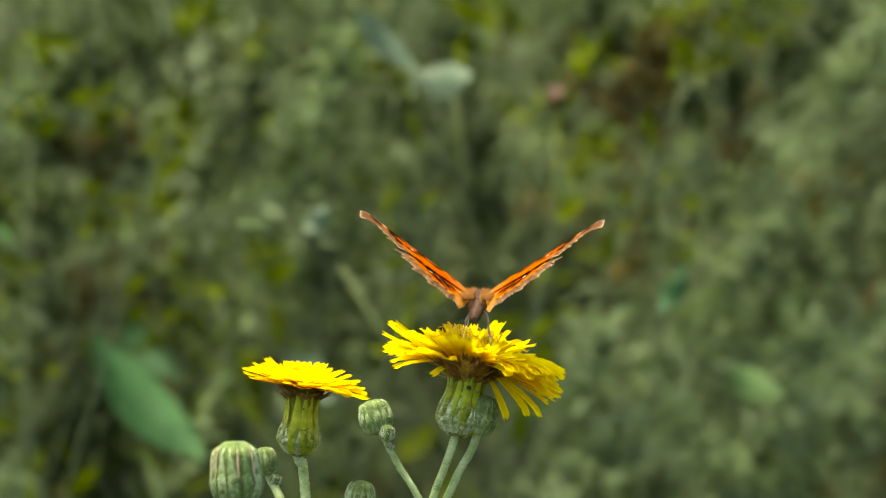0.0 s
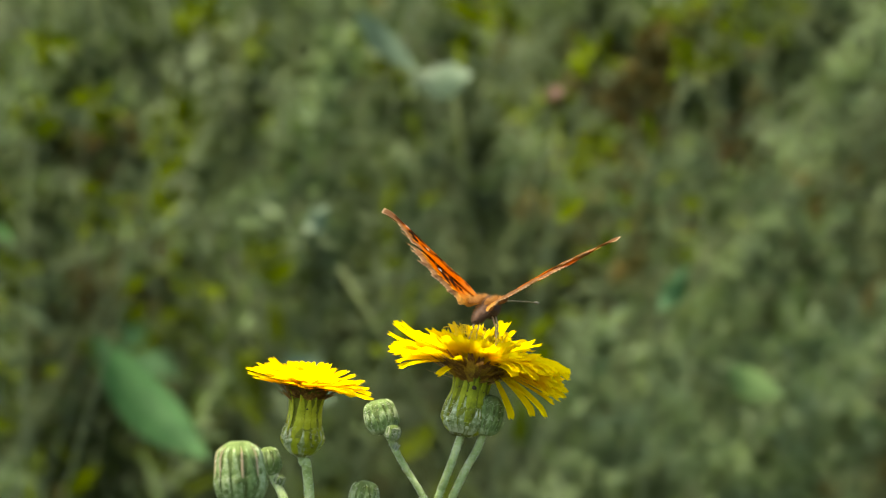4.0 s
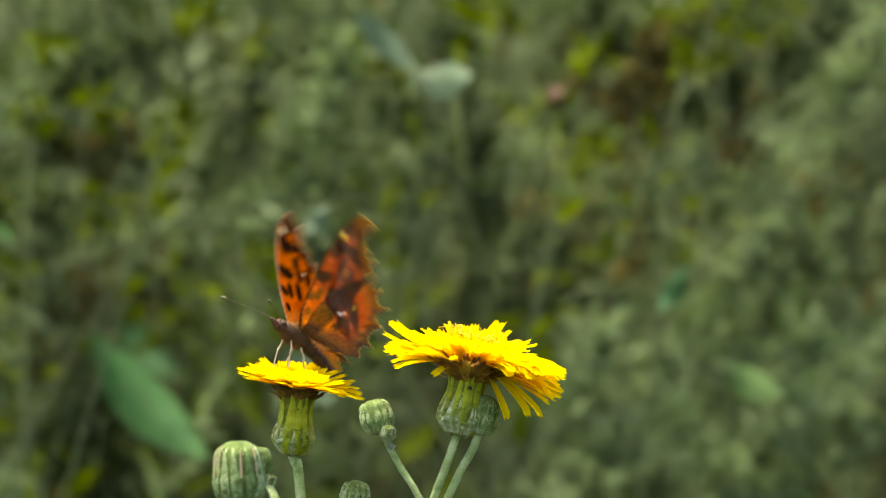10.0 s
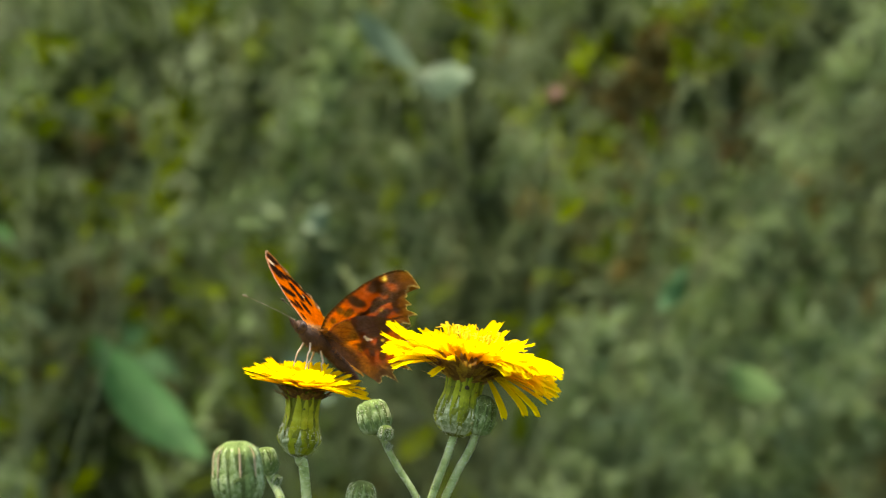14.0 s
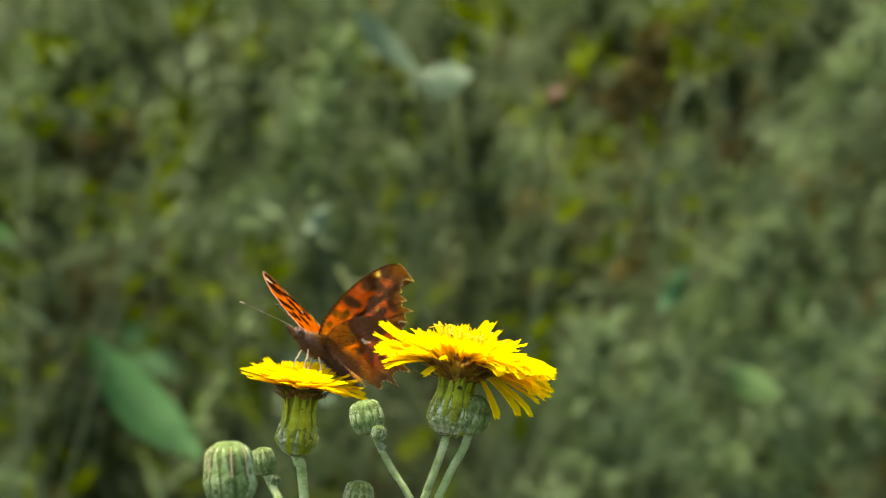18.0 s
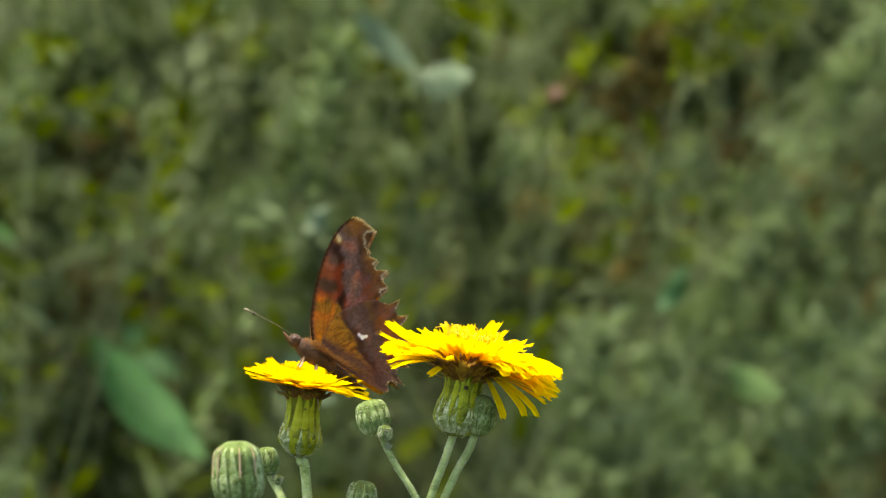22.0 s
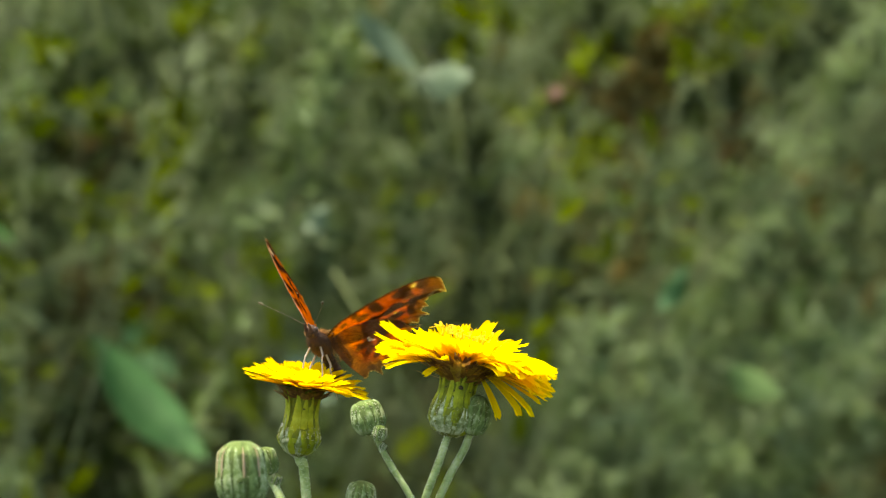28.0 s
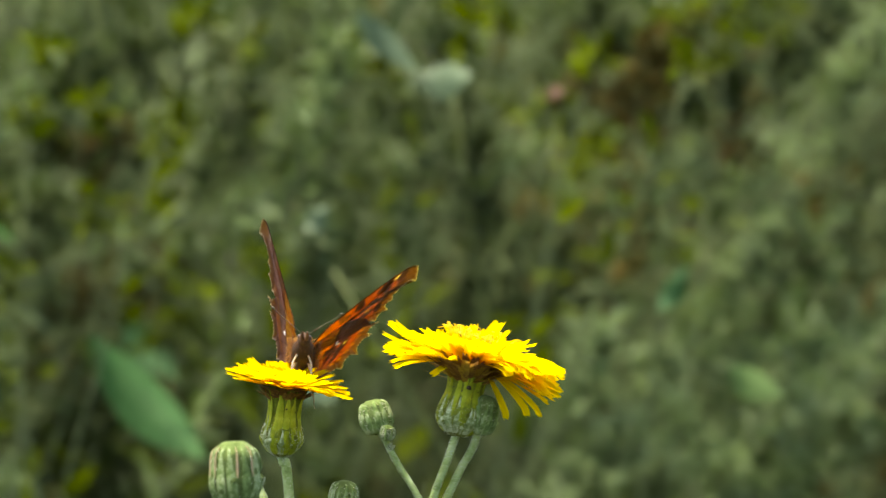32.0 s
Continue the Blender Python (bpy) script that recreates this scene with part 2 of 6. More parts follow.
def bract_mesh(profile, width, tip_out):
    """A slim green bract that lies on the head's flank."""
    verts, faces = [], []
    n = len(profile)
    for i, (r, z) in enumerate(profile):
        s = i / (n - 1)
        w = width * (0.55 + 0.45 * math.sin(math.pi * min(1, s * 1.1 + 0.15))) * (1 - 0.75 * max(0, s - 0.6) / 0.4)
        rr = r + 0.08 + tip_out * s * s
        for v, lift in ((-1, -0.07), (-0.5, 0.02), (0, 0.05), (0.5, 0.02), (1, -0.07)):
            verts.append(((rr + lift) * MM, v * w * MM, z * MM))
    for i in range(n - 1):
        for k in range(4):
            a = i * 5 + k
            faces.append((a, a + 1, a + 6, a + 5))
    return mesh_of("bract", verts, faces, BRACT)


def surface_roots(profile, count, rng, z0, z1):
    roots = []
    zs = [z for r, z in profile]
    for i in range(count):
        z = rng.uniform(z0, z1)
        r = float(np.interp(z, zs, [r for r, zz in profile]))
        a = rng.uniform(0, 2 * math.pi)
        d = Vector((math.cos(a), math.sin(a), 0.2))
        roots.append((Vector((r * math.cos(a), r * math.sin(a), z)) * MM, d))
    return roots


def flower_head(parent, m, profile, rings, droop, label, bracts=18, wide=1.9, styles=4.0, tilt=10.0, fringe=70, loose=(), fringe_long=1.0):
    """Green turned body > bracts, fringe, rays, stamens. rings: (count, length, elevation, bend, jitter)."""
    fine = smooth_profile(profile, 5)
    v, f = lathe(fine, 48, bracts, 0.015, 0.12)
    head = piece("flower_head", mesh_of("flower_head", v, f, HEAD_CORE), parent, m, label)
    v, f = lathe([(r - 0.04, z) for r, z in fine if z < 3.4], 48, bracts, 0.02, 0.16)
    piece("woolly_base", mesh_of("woolly_base", v, f, WOOLLY), head, None, "pale woolly swollen base")
    top = profile[-1][1]
    lower = [q for q in fine if q[1] > 0.3]
    n = len(lower)
    longs = [bract_mesh(lower[n // 5 + cut // 2:n - cut], w, 0.1) for cut, w in ((1, 0.52), (3, 0.58), (6, 0.46), (2, 0.55))]
    short_ones = [bract_mesh(lower[1:n * cut // 9], w, out) for cut, w, out in ((4, 0.62, 0.1), (5, 0.55, 0.16), (3, 0.7, 0.2))]
    for me in short_ones[:2]:
        me.materials[0] = WOOLLY
    for k in range(bracts):
        piece("bract", longs[RNG.randrange(4)], head, pose(0, 0, 0, RNG.gauss(0, 2.5), 0, 360 * k / bracts + RNG.uniform(-7, 7)))
    for k in range(bracts):
        piece("bract", short_ones[RNG.randrange(3)], head, pose(0, 0, 0, RNG.gauss(0, 3), 0, 360 * (k + 0.5) / bracts + RNG.uniform(-9, 9)))
    hv, hf = fuzz(surface_roots(fine, 1400, RNG, 0.0, top * 0.45), 0.28 * MM, 0.05 * MM, RNG)
    piece("wool", mesh_of("wool", hv, hf, HAIR), head, None, "fine pale wool on the base")
    # dark specks on the neck
    spot = mesh_of("speck", *lathe([(0.1, -0.3), (0.36, -0.22), (0.42, 0.0), (0.34, 0.25), (0.1, 0.36)], 10, 0, 0, 0.4), EYE_DARK)
    for k, (a, z, size) in enumerate(((-82, 7.9, 1.0), (-118, 8.9, 0.4), (-60, 9.6, 0.45), (-100, 7.2, 0.3), (-48, 7.4, 0.35), (-70, 6.4, 0.25), (-130, 7.6, 0.3))):
        r = float(np.interp(z, [q[1] for q in fine], [q[0] for q in fine])) + 0.12
        piece("speck", spot, head, pose(r * math.cos(radians(a)) * MM, r * math.sin(radians(a)) * MM, z * MM) @ Matrix.Scale(size if tilt > 6 else size * 0.4, 4), "dark speck on the neck")
    # dried brown bases of the rays under the disc
    dv, df = [], []
    for k in range(fringe):
        a = 2 * math.pi * (k + RNG.uniform(-0.4, 0.4)) / (fringe / 3)
        ln, el = fringe_long * RNG.uniform(3.2, 6.0), RNG.gauss(0.66, 0.2) + (1 - min(1, fringe_long)) * 0.4
        r0 = profile[-3][0] * 0.92
        z0 = profile[-3][1] + RNG.uniform(-0.3, 1.6)
        c, s = math.cos(a), math.sin(a)
        b = len(dv)
        for j, (u, w) in enumerate(((0, 0.34), (0.55, 0.46), (1.0, 0.09))):
            rr, zz = r0 + ln * u * math.cos(el), z0 + ln * u * math.sin(el) * (1 - 0.3 * u)
            for sg in (-1, 1):
                dv.append(((rr * c - sg * w * s) * MM, (rr * s + sg * w * c) * MM, zz * MM))
        df += [(b, b + 1, b + 3, b + 2), (b + 2, b + 3, b + 5, b + 4)]
    piece("withered_fringe", mesh_of("withered_fringe", dv, df, DRY), head, None, "brown withered fringe under the rays")
    for count, length, elev, bend, jitter in rings:
        for k in range(count):
            az = 360 * k / count + RNG.uniform(-0.5, 0.5) * 360 / count
            ln = length * RNG.uniform(0.86, 1.08)
            de, db, short = droop(az)
            ln *= short
            if de < 0:
                de *= (length / 12.6) ** 2 if tilt > 6 else 1
            el = elev + de + RNG.gauss(0, jitter)
            me = petal_kind(ln, bend + db + RNG.gauss(0, jitter), wide if length > 10.5 or tilt < 6 else wide * 0.75, 0.08 if tilt < 6 else 0.25)
            base = min(2.2, profile[-1][0] * 0.55)
            place = Matrix.Translation((base * math.cos(radians(az)) * MM, base * math.sin(radians(az)) * MM, (top + RNG.uniform(-0.3, 0.5)) * MM))
            piece("petal", me, head, place @ pose(0, 0, 0, 0, 0, az) @ pose(0, 0, 0, RNG.gauss(0, tilt), -el, 0))
    for az, ln, el, bend in loose:
        c, s = math.cos(radians(az)), math.sin(radians(az))
        place = Matrix.Translation((2.4 * c * MM, 2.4 * s * MM, (top - 0.2) * MM))
        piece("petal", petal_kind(ln, bend, wide, 0.25), head, place @ pose(0, 0, 0, 0, 0, az) @ pose(0, 0, 0, RNG.gauss(0, 6), -el, 0))
    # styles in the middle, forked and curled
    sv, sf = [], []
    for k in range(60):
        a, r = RNG.uniform(0, 2 * math.pi), 3.6 * math.sqrt(RNG.random())
        q = Vector((r * math.cos(a), r * math.sin(a), top + 0.3))
        lean = Vector((math.cos(a) * 0.3 + RNG.gauss(0, 0.2), math.sin(a) * 0.3 + RNG.gauss(0, 0.2), 1))
        h = styles * RNG.uniform(0.65, 1.15)
        pts = [q, q + lean * h * 0.6, q + lean * h, q + lean * h + Vector((RNG.gauss(0, 0.5), RNG.gauss(0, 0.5), 0.25)), q + lean * h * 0.9 + Vector((RNG.gauss(0, 0.8), RNG.gauss(0, 0.8), 0.0))]
        vv, ff = tube([p * MM for p in bezier(pts, 3)], lambda s: 0.11 * MM * (1 - 0.5 * s), 5)
        b = len(sv)
        sv += vv
        sf += [tuple(i + b for i in fc) for fc in ff]
    piece("style_tuft", mesh_of("style_tuft", sv, sf, STAMEN), head, None, "curled golden styles")
    return head


def bud(parent, m, radius, height, label, ribs=13, closed=0.35, shoulder=0.8):
    profile = smooth_profile([(radius * 0.3, 0), (radius * 0.75, height * 0.08), (radius, height * 0.33), (radius * 0.98, height * 0.6), (radius * shoulder, height * 0.86), (radius * closed, height)], 5)
    v, f = lathe(profile, 52, ribs, 0.03, 0.09)
    body = piece("bud", mesh_of("bud", v, f, BUD_CORE), parent, m, label)
    if radius > 3:
        seam = bract_mesh(profile[len(profile) // 2:-2], radius * 0.045, 0.03)
        seam.materials[0] = ROSY
        for k in (0, 1, 3, 4, 6, 7, 9, 10):
            piece("seam", seam, body, pose(0, 0, 0, 0, 0, 360 * (k + 0.5) / ribs + RNG.uniform(-7, 7)), "rosy seam between the bracts")
    leaves = [bract_mesh(profile[a:b], radius * w, out) for a, b, w, out in ((2, -2, 0.215, 0.12), (4, -1, 0.235, 0.2), (3, -4, 0.20, 0.05))]
    for leaf in leaves:
        leaf.materials[0] = BUDGREEN
    for k in range(ribs):
        piece("bract", leaves[RNG.randrange(3)], body, pose(0, 0, 0, RNG.gauss(0, 2), 0, 360 * k / ribs + RNG.uniform(-4, 4)))
    small = bract_mesh(profile[1:len(profile) // 2], radius * 0.16, 0.35)
    small.materials[0] = BUDGREEN
    for k in range(7):
        piece("bract", small, body, pose(0, 0, 0, 0, 0, 360 * k / 7 + RNG.uniform(-9, 9)))
    hv, hf = fuzz(surface_roots(profile, 700, RNG, 0, height * 0.9), 0.22 * MM, 0.05 * MM, RNG)
    piece("wool", mesh_of("wool", hv, hf, HAIR), body, None, "fine pale wool")
    return body


def stalk(parent, points, r0, r1, name="stem", label=""):
    """A woolly stem through points in mm (in the plant's space), r0 at the foot, r1 at the top."""
    line = bezier([Vector(p) * MM for p in points], 14)
    high = points[-1][2]
    v, f = tube(line, lambda s: (r1 + (r0 - r1) * min(1.0, max(0.0, high - line[round(s * (len(line) - 1))].z / MM - 30) / 400)) * MM, 12)
    st = piece(name, mesh_of(name, v, f, STEM), parent, None, label)
    roots = []
    top = line[-1].z
    for i in range(len(line) - 1):
        if line[i + 1].z < top - 0.06:
            continue
        for k in range(int(12 + 22 * (line[i + 1] - line[i]).length / MM)):
            s = RNG.random()
            q = line[i].lerp(line[i + 1], s)
            a = RNG.uniform(0, 2 * math.pi)
            way = (line[i + 1] - line[i]).normalized()
            d = (way.orthogonal().normalized() * math.cos(a) + way.cross(way.orthogonal().normalized()) * math.sin(a))
            roots.append((q + d * (r1 * MM * 0.93), d))
    hv, hf = fuzz(roots, 0.2 * MM, 0.07 * MM, RNG, 0.2)
    piece("wool", mesh_of("wool", hv, hf, HAIR), st, None, "short pale hairs")
    return st


def toward(at, lean_right, lean_back, spin=0):
    """The pose of a head at a place in mm, its axis leaning right and back by degrees."""
    return Matrix.Translation(Vector(at) * MM) @ pose(0, 0, 0, -lean_back, lean_right, 0) @ pose(0, 0, 0, 0, 0, spin)


def make_plants():
    # the plant whose open head the insect visits first; its foot is at x 3, y -8 mm
    plant = empty("hawkweed_plant", pose(0.003, -0.008, 0), "tall hawkweed with one ragged yellow flower and green buds", "flower", "hawkweeds")

    def droop(az):
        a = (az + 180) % 360 - 180
        right = math.exp(-((a + 10) / 42) ** 2)
        front = math.exp(-((a + 98) / 42) ** 2)
        back = math.exp(-((a - 80) / 60) ** 2)
        left = math.exp(-((abs(a) - 180) / 48) ** 2)
        return 19 * front - 3 * left + 16 * back - 4 * right, 30 * right - 14 * front - 4 * left, 1 - 0.48 * front - 0.09 * left
    profile = [(1.0, 0), (2.1, 0.5), (3.3, 1.7), (3.7, 3.3), (3.35, 5.2), (2.85, 7.0), (2.9, 8.8), (3.3, 10.2), (3.9, 11.7)]
    rings = [(24, 12.6, 2, 12, 6), (26, 12.4, 9, 10, 5), (24, 11.2, 15, 7, 4), (20, 9.4, 23, 2, 4), (18, 7.2, 37, -2, 3), (14, 5.4, 54, -4, 3)]
    loose = [(-30, 9.4, -48, 12), (-25, 11.2, -27, 20), (-22, 12.4, -21, 18), (-17, 12.2, -14, 14), (-13, 12.6, -10, 14), (-26, 11.4, -8, 14), (-20, 12.2, -4, 18), (-8, 13.0, -7, 14), (-32, 10.6, -4, 14), (-3, 13.2, -3, 16), (188, 11.0, 4, 20), (204, 10.8, -6, 24), (226, 6.6, -18, 22), (196, 11.2, -2, 20), (176, 12.4, 11, -20), (166, 12.0, 17, -16), (184, 12.3, 6, -16), (158, 10.6, 8, 0), (192, 12.2, 2, 8)]
    loose += [(-62 + 3.4 * k, 10.5 + 2.6 * min(1, k / 7), 10 + 0.3 * k + 4 * (k % 4), 34 + 7 * (k % 4)) for k in range(26)]
    flower_head(plant, toward((-0.9, 0, 521.0), 11, 3), profile, rings, droop, "ragged yellow flower head on a green base with a brown fringe", 18, 2.05, 4.5, 8.0, 190, loose, 1.4)
    stalk(plant, [(0, 0, 0), (-9, 1, 150), (-12, 0, 330), (-9.5, 0, 480), (-6.4, 0, 505), (-4.5, 0, 511.4), (-2.2, 0, 517.5), (-0.9, 0, 521.5)], 1.5, 0.6, "stem", "grey-green woolly stem")
    bud(plant, toward((2.5, -0.3, 521.3), 14, -4), 2.25, 6.3, "closed green bud behind the flower")
    stalk(plant, [(-6.4, 0.5, 499), (-3.4, 1.0, 508.5), (-0.6, 1.2, 515.0), (1.5, 0.4, 518.8), (2.5, -0.3, 521.7)], 0.8, 0.6, "branch", "pale green woolly side stem")
    bud(plant, toward((-12.9, 2, 521.2), -14, 4), 2.5, 5.5, "closed round green bud")
    bud(plant, toward((-11.9, 0.2, 520.4), 10, -8), 1.1, 2.4, "tiny bud beside the larger one", 7)
    bud(plant, toward((-11.6, 1.2, 518.8), 40, 0), 0.4, 1.3, "tiny leafy scale", 5)
    stalk(plant, [(-5.2, 0, 506.0), (-6.9, 0.6, 511.4), (-10.0, 1.3, 516.4), (-12.8, 2, 521.7)], 0.6, 0.49, "branch", "grey-green woolly side stem")

    # the plant with the second open head, a little further back
    second = empty("hawkweed_plant", pose(-0.024, 0.014, 0), "tall hawkweed with one flat yellow flower and small buds", "flower", "hawkweeds")

    def flat(az):
        a = (az + 180) % 360 - 180
        front = math.exp(-((a + 90) / 40) ** 2)
        return 4 * front - 6 * math.cos(radians(a)), -3 * front + 5 * math.cos(radians(a)), 1.0 - 0.04 * front
    profile = [(0.9, 0), (2.1, 0.7), (3.2, 2.2), (3.35, 3.4), (2.75, 5.4), (2.55, 7.4), (2.65, 9.0), (2.95, 10.2), (3.6, 11.3)]
    rings = [(30, 8.6, 4, 4, 1.3), (28, 8.4, 9, 4, 1.4), (22, 7.4, 17, 3, 1.8), (18, 6.0, 30, 0, 2), (14, 4.4, 48, -2, 4)]
    flower_head(second, toward((0.6, 0, 516.0), 5.5, -1.5), profile, rings, flat, "flat yellow flower head on a tall green base", 18, 2.5, 0.9, 2.5, 130, (), 0.65)
    stalk(second, [(0, 0, 0), (6, -1, 160), (8, 0, 340), (5, 0, 460), (2, 0, 509.2), (1.0, 0, 515.2), (0.65, 0, 516.6)], 1.5, 0.78, "stem", "grey-green woolly stem")
    bud(second, toward((10.6, -4, 507.6), 5, -5), 2.3, 4.8, "closed green bud with a rosy tip")
    stalk(second, [(3.6, 0, 470), (8, -3, 490), (10.3, -4, 502), (10.6, -4, 508)], 0.9, 0.7, "branch", "grey-green woolly side stem")
    bud(second, toward((-4.4, 8, 512.2), -8, 0), 1.85, 4.6, "closed green bud, half open")
    bud(second, toward((-3.4, 7, 510.8), 25, -5), 0.8, 1.8, "tiny green bud", 7)
    stalk(second, [(2.4, 0, 496), (0.2, 4, 503), (-2.2, 6, 508.5), (-4.3, 8, 512.6)], 0.85, 0.68, "branch", "grey-green woolly side stem")

    # the plant with the large bud, nearest of the three
    third = empty("hawkweed_plant", pose(-0.03095, -0.060, 0), "tall hawkweed with one large unopened bud", "flower", "hawkweeds")
    bud(third, toward((0.3, 0, 514.5), -2, 0), 3.72, 9.96, "large closed bud with rosy seams", 12, 0.42, 0.87)
    stalk(third, [(0, 0, 0), (2, 0, 200), (2, 0, 400), (0.5, 0, 490), (0.3, 0, 515.3)], 2.0, 1.25, "stem", "grey-green woolly stem")
    return plant, second, third


PLANT, SECOND, THIRD = make_plants()


# ---- the butterfly ----
def wing_material(name, attribute, through_light, tint, glow=0.0):
    m, t, out = nodes_of(name)
    a = t.nodes.new("ShaderNodeAttribute")
    a.attribute_name = attribute
    co = t.nodes.new("ShaderNodeTexCoord").outputs["Object"]
    n = add(t, "ShaderNodeTexNoise", Scale=2200.0, Detail=5.0)
    t.links.new(co, n.inputs["Vector"])
    grain = ramp(t, n.outputs["Fac"], [(0.3, (0.72, 0.72, 0.72)), (0.7, (1.15, 1.12, 1.1))])
    col = mixed(t, 1.0, a.outputs["Color"], grain, "MULTIPLY")
    b = add(t, "ShaderNodeBsdfPrincipled", Roughness=0.8)
    b.inputs["Specular IOR Level"].default_value = 0.02
    b.inputs["IOR"].default_value = 1.05
    t.links.new(col, b.inputs["Base Color"])
    bp = add(t, "ShaderNodeBump", Strength=0.3, Distance=0.00005)
    t.links.new(n.outputs["Fac"], bp.inputs["Height"])
    t.links.new(bp.outputs["Normal"], b.inputs["Normal"])
    tr = t.nodes.new("ShaderNodeBsdfTranslucent")
    # the wing is thick and lets less light through where the attribute's alpha is low
    thin = t.nodes.new("ShaderNodeMath")
    thin.operation = "MULTIPLY"
    t.links.new(a.outputs["Alpha"], thin.inputs[0])
    thin.inputs[1].default_value = glow
    t.links.new(mixed(t, thin.outputs[0], mixed(t, 1.0, col, tint, "MULTIPLY"), (0.80, 0.46, 0.03)), tr.inputs["Color"])
    mx = add(t, "ShaderNodeMixShader", Fac=through_light)
    t.links.new(b.outputs[0], mx.inputs[1])
    t.links.new(tr.outputs[0], mx.inputs[2])
    t.links.new(mx.outputs[0], out.inputs["Surface"])
    return m


WING_TOP = wing_material("wing_upper", "pattern", 0.62, (1.4, 1.6, 0.8))
WING_UNDER = wing_material("wing_under", "pattern", 0.44, (1.5, 2.1, 0.8), 0.55)
BODY = tissue("insect_body", [(0.3, (0.021, 0.0108, 0.0054)), (0.5, (0.051, 0.024, 0.012)), (0.7, (0.096, 0.048, 0.024))], 600, 4000, 0.8, 0.0, 0.8)
FUR = tissue("insect_fur", [(0.3, (0.22, 0.095, 0.018)), (0.7, (0.50, 0.25, 0.06))], 500, 3000, 0.8, 0.45, 0.0, per_piece=0.5)
GREY_FUR = tissue("insect_grey_fur", [(0.3, (0.0525, 0.0255, 0.0135)), (0.7, (0.143, 0.075, 0.0413))], 500, 3000, 0.8, 0.35, 0.0, per_piece=0.5)
LEG = tissue("insect_leg", [(0.3, (0.24, 0.18, 0.12)), (0.7, (0.45, 0.375, 0.285))], 500, 3000, 0.6, 0.2, 0.2)
FEELER = tissue("insect_feeler", [(0.4, (0.03, 0.025, 0.015)), (0.6, (0.16, 0.14, 0.08))], 1500, 4000, 0.5, 0.1, 0.2)
EYE_MAT = tissue("insect_eye", [(0.3, (0.018, 0.009, 0.006)), (0.7, (0.048, 0.024, 0.0132))], 800, 4000, 0.4, 0.0, 0.1)

# outlines in mm from the hinge: out from the body, and forward
FORE_EDGE = [(0, 1.6), (3.6, 3.9), (9.0, 5.7), (14.4, 6.6), (19.2, 6.4), (21.9, 5.1)]
FORE_TIP = [(21.9, 3.9), (21.3, 1.7), (20.4, 2.2), (19.7, 2.1), (19.0, 1.6), (18.5, 1.4), (17.9, 0.5), (17.3, 0.1), (17.1, -1.2), (16.4, -1.3), (15.9, -2.1), (16.2, -3.5), (15.3, -3.3), (14.6, -3.8), (13.9, -4.7), (13.1, -4.2), (12.4, -4.2)]
FORE_BACK = [(8.5, -4.0), (4, -2.4), (0, -1.2)]
HIND_EDGE = [(0, 0.6), (4, 1.8), (8.5, 1.0), (11.4, -1.3), (12.4, -3.3)]
HIND_TIP = [(12.7, -4.0), (13.9, -4.8), (12.6, -5.4), (12.2, -6.3), (12.7, -7.4), (11.3, -7.7), (10.5, -8.6), (10.2, -9.5), (10.3, -11.2), (9.0, -10.3), (8.1, -10.5), (7.5, -11.2), (7.1, -12.5), (6.0, -11.6), (5.0, -11.5), (4.2, -12.0), (3.5, -13.3), (2.8, -11.9), (2.1, -11.6), (1.4, -12.2), (0.8, -11.9)]
HIND_BACK = [(0.5, -10.4), (0.3, -8.0), (0.1, -3.0), (0, -1.5)]

# dark spots: out, forward, half length, half width (mm), turn (degrees)
FORE_SPOTS = [(3.8, 2.5, 0.6, 0.38, 40), (6.4, 3.8, 0.8, 0.5, 70), (7.2, 2.5, 1.0, 0.5, 25), (7.9, 0.7, 1.2, 0.55, 20), (10.0, 4.1, 1.25, 0.75, 80), (10.4, 3.0, 0.7, 0.5, 60), (12.9, 2.0, 1.0, 0.6, 15), (11.1, 1.0, 0.95, 0.55, 25), (11.7, -0.9, 1.2, 0.6, 15), (15.3, 5.0, 1.5, 0.95, 20), (15.5, 3.3, 0.95, 0.65, 40), (18.9, 4.9, 1.15, 0.9, 40), (15.6, 1.2, 1.3, 0.6, 60), (14.3, -1.0, 1.2, 0.5, 70)]
HIND_SPOTS = [(8.5, -3.1, 1.55, 0.75, 20), (7.2, -0.8, 1.4, 0.75, 15), (5.1, -1.6, 1.15, 0.6, 25), (7.0, -5.7, 1.45, 0.65, 40), (5.0, -4.2, 1.25, 0.5, 40), (4.6, -6.1, 1.2, 0.42, 50), (3.4, -4.6, 0.9, 0.35, 60), (9.9, -1.2, 1.2, 0.6, -30), (5.4, -7.8, 1.2, 0.4, 50)]


def spread(points, n):
    """The broken line through the points, in n even steps."""
    p = np.array(points, float)
    d = np.concatenate([[0], np.cumsum(np.hypot(*np.diff(p, axis=0).T))])
    s = np.linspace(0, d[-1], n)
    return np.stack([np.interp(s, d, p[:, 0]), np.interp(s, d, p[:, 1])], 1)


def soft_step(d, w):
    return np.clip(0.5 - d / (2 * w), 0, 1)


def spot_mask(xy, spots, grow=1.0):
    mask = np.zeros(len(xy))
    for x, y, a, b, turn in spots:
        c, s = math.cos(radians(turn)), math.sin(radians(turn))
        u = ((xy[:, 0] - x) * c + (xy[:, 1] - y) * s) / (a * grow)
        v = (-(xy[:, 0] - x) * s + (xy[:, 1] - y) * c) / (b * grow)
        mask = np.maximum(mask, soft_step((np.abs(u) ** 2.6 + np.abs(v) ** 2.6) ** 0.38 - 1, 0.22))
    return mask


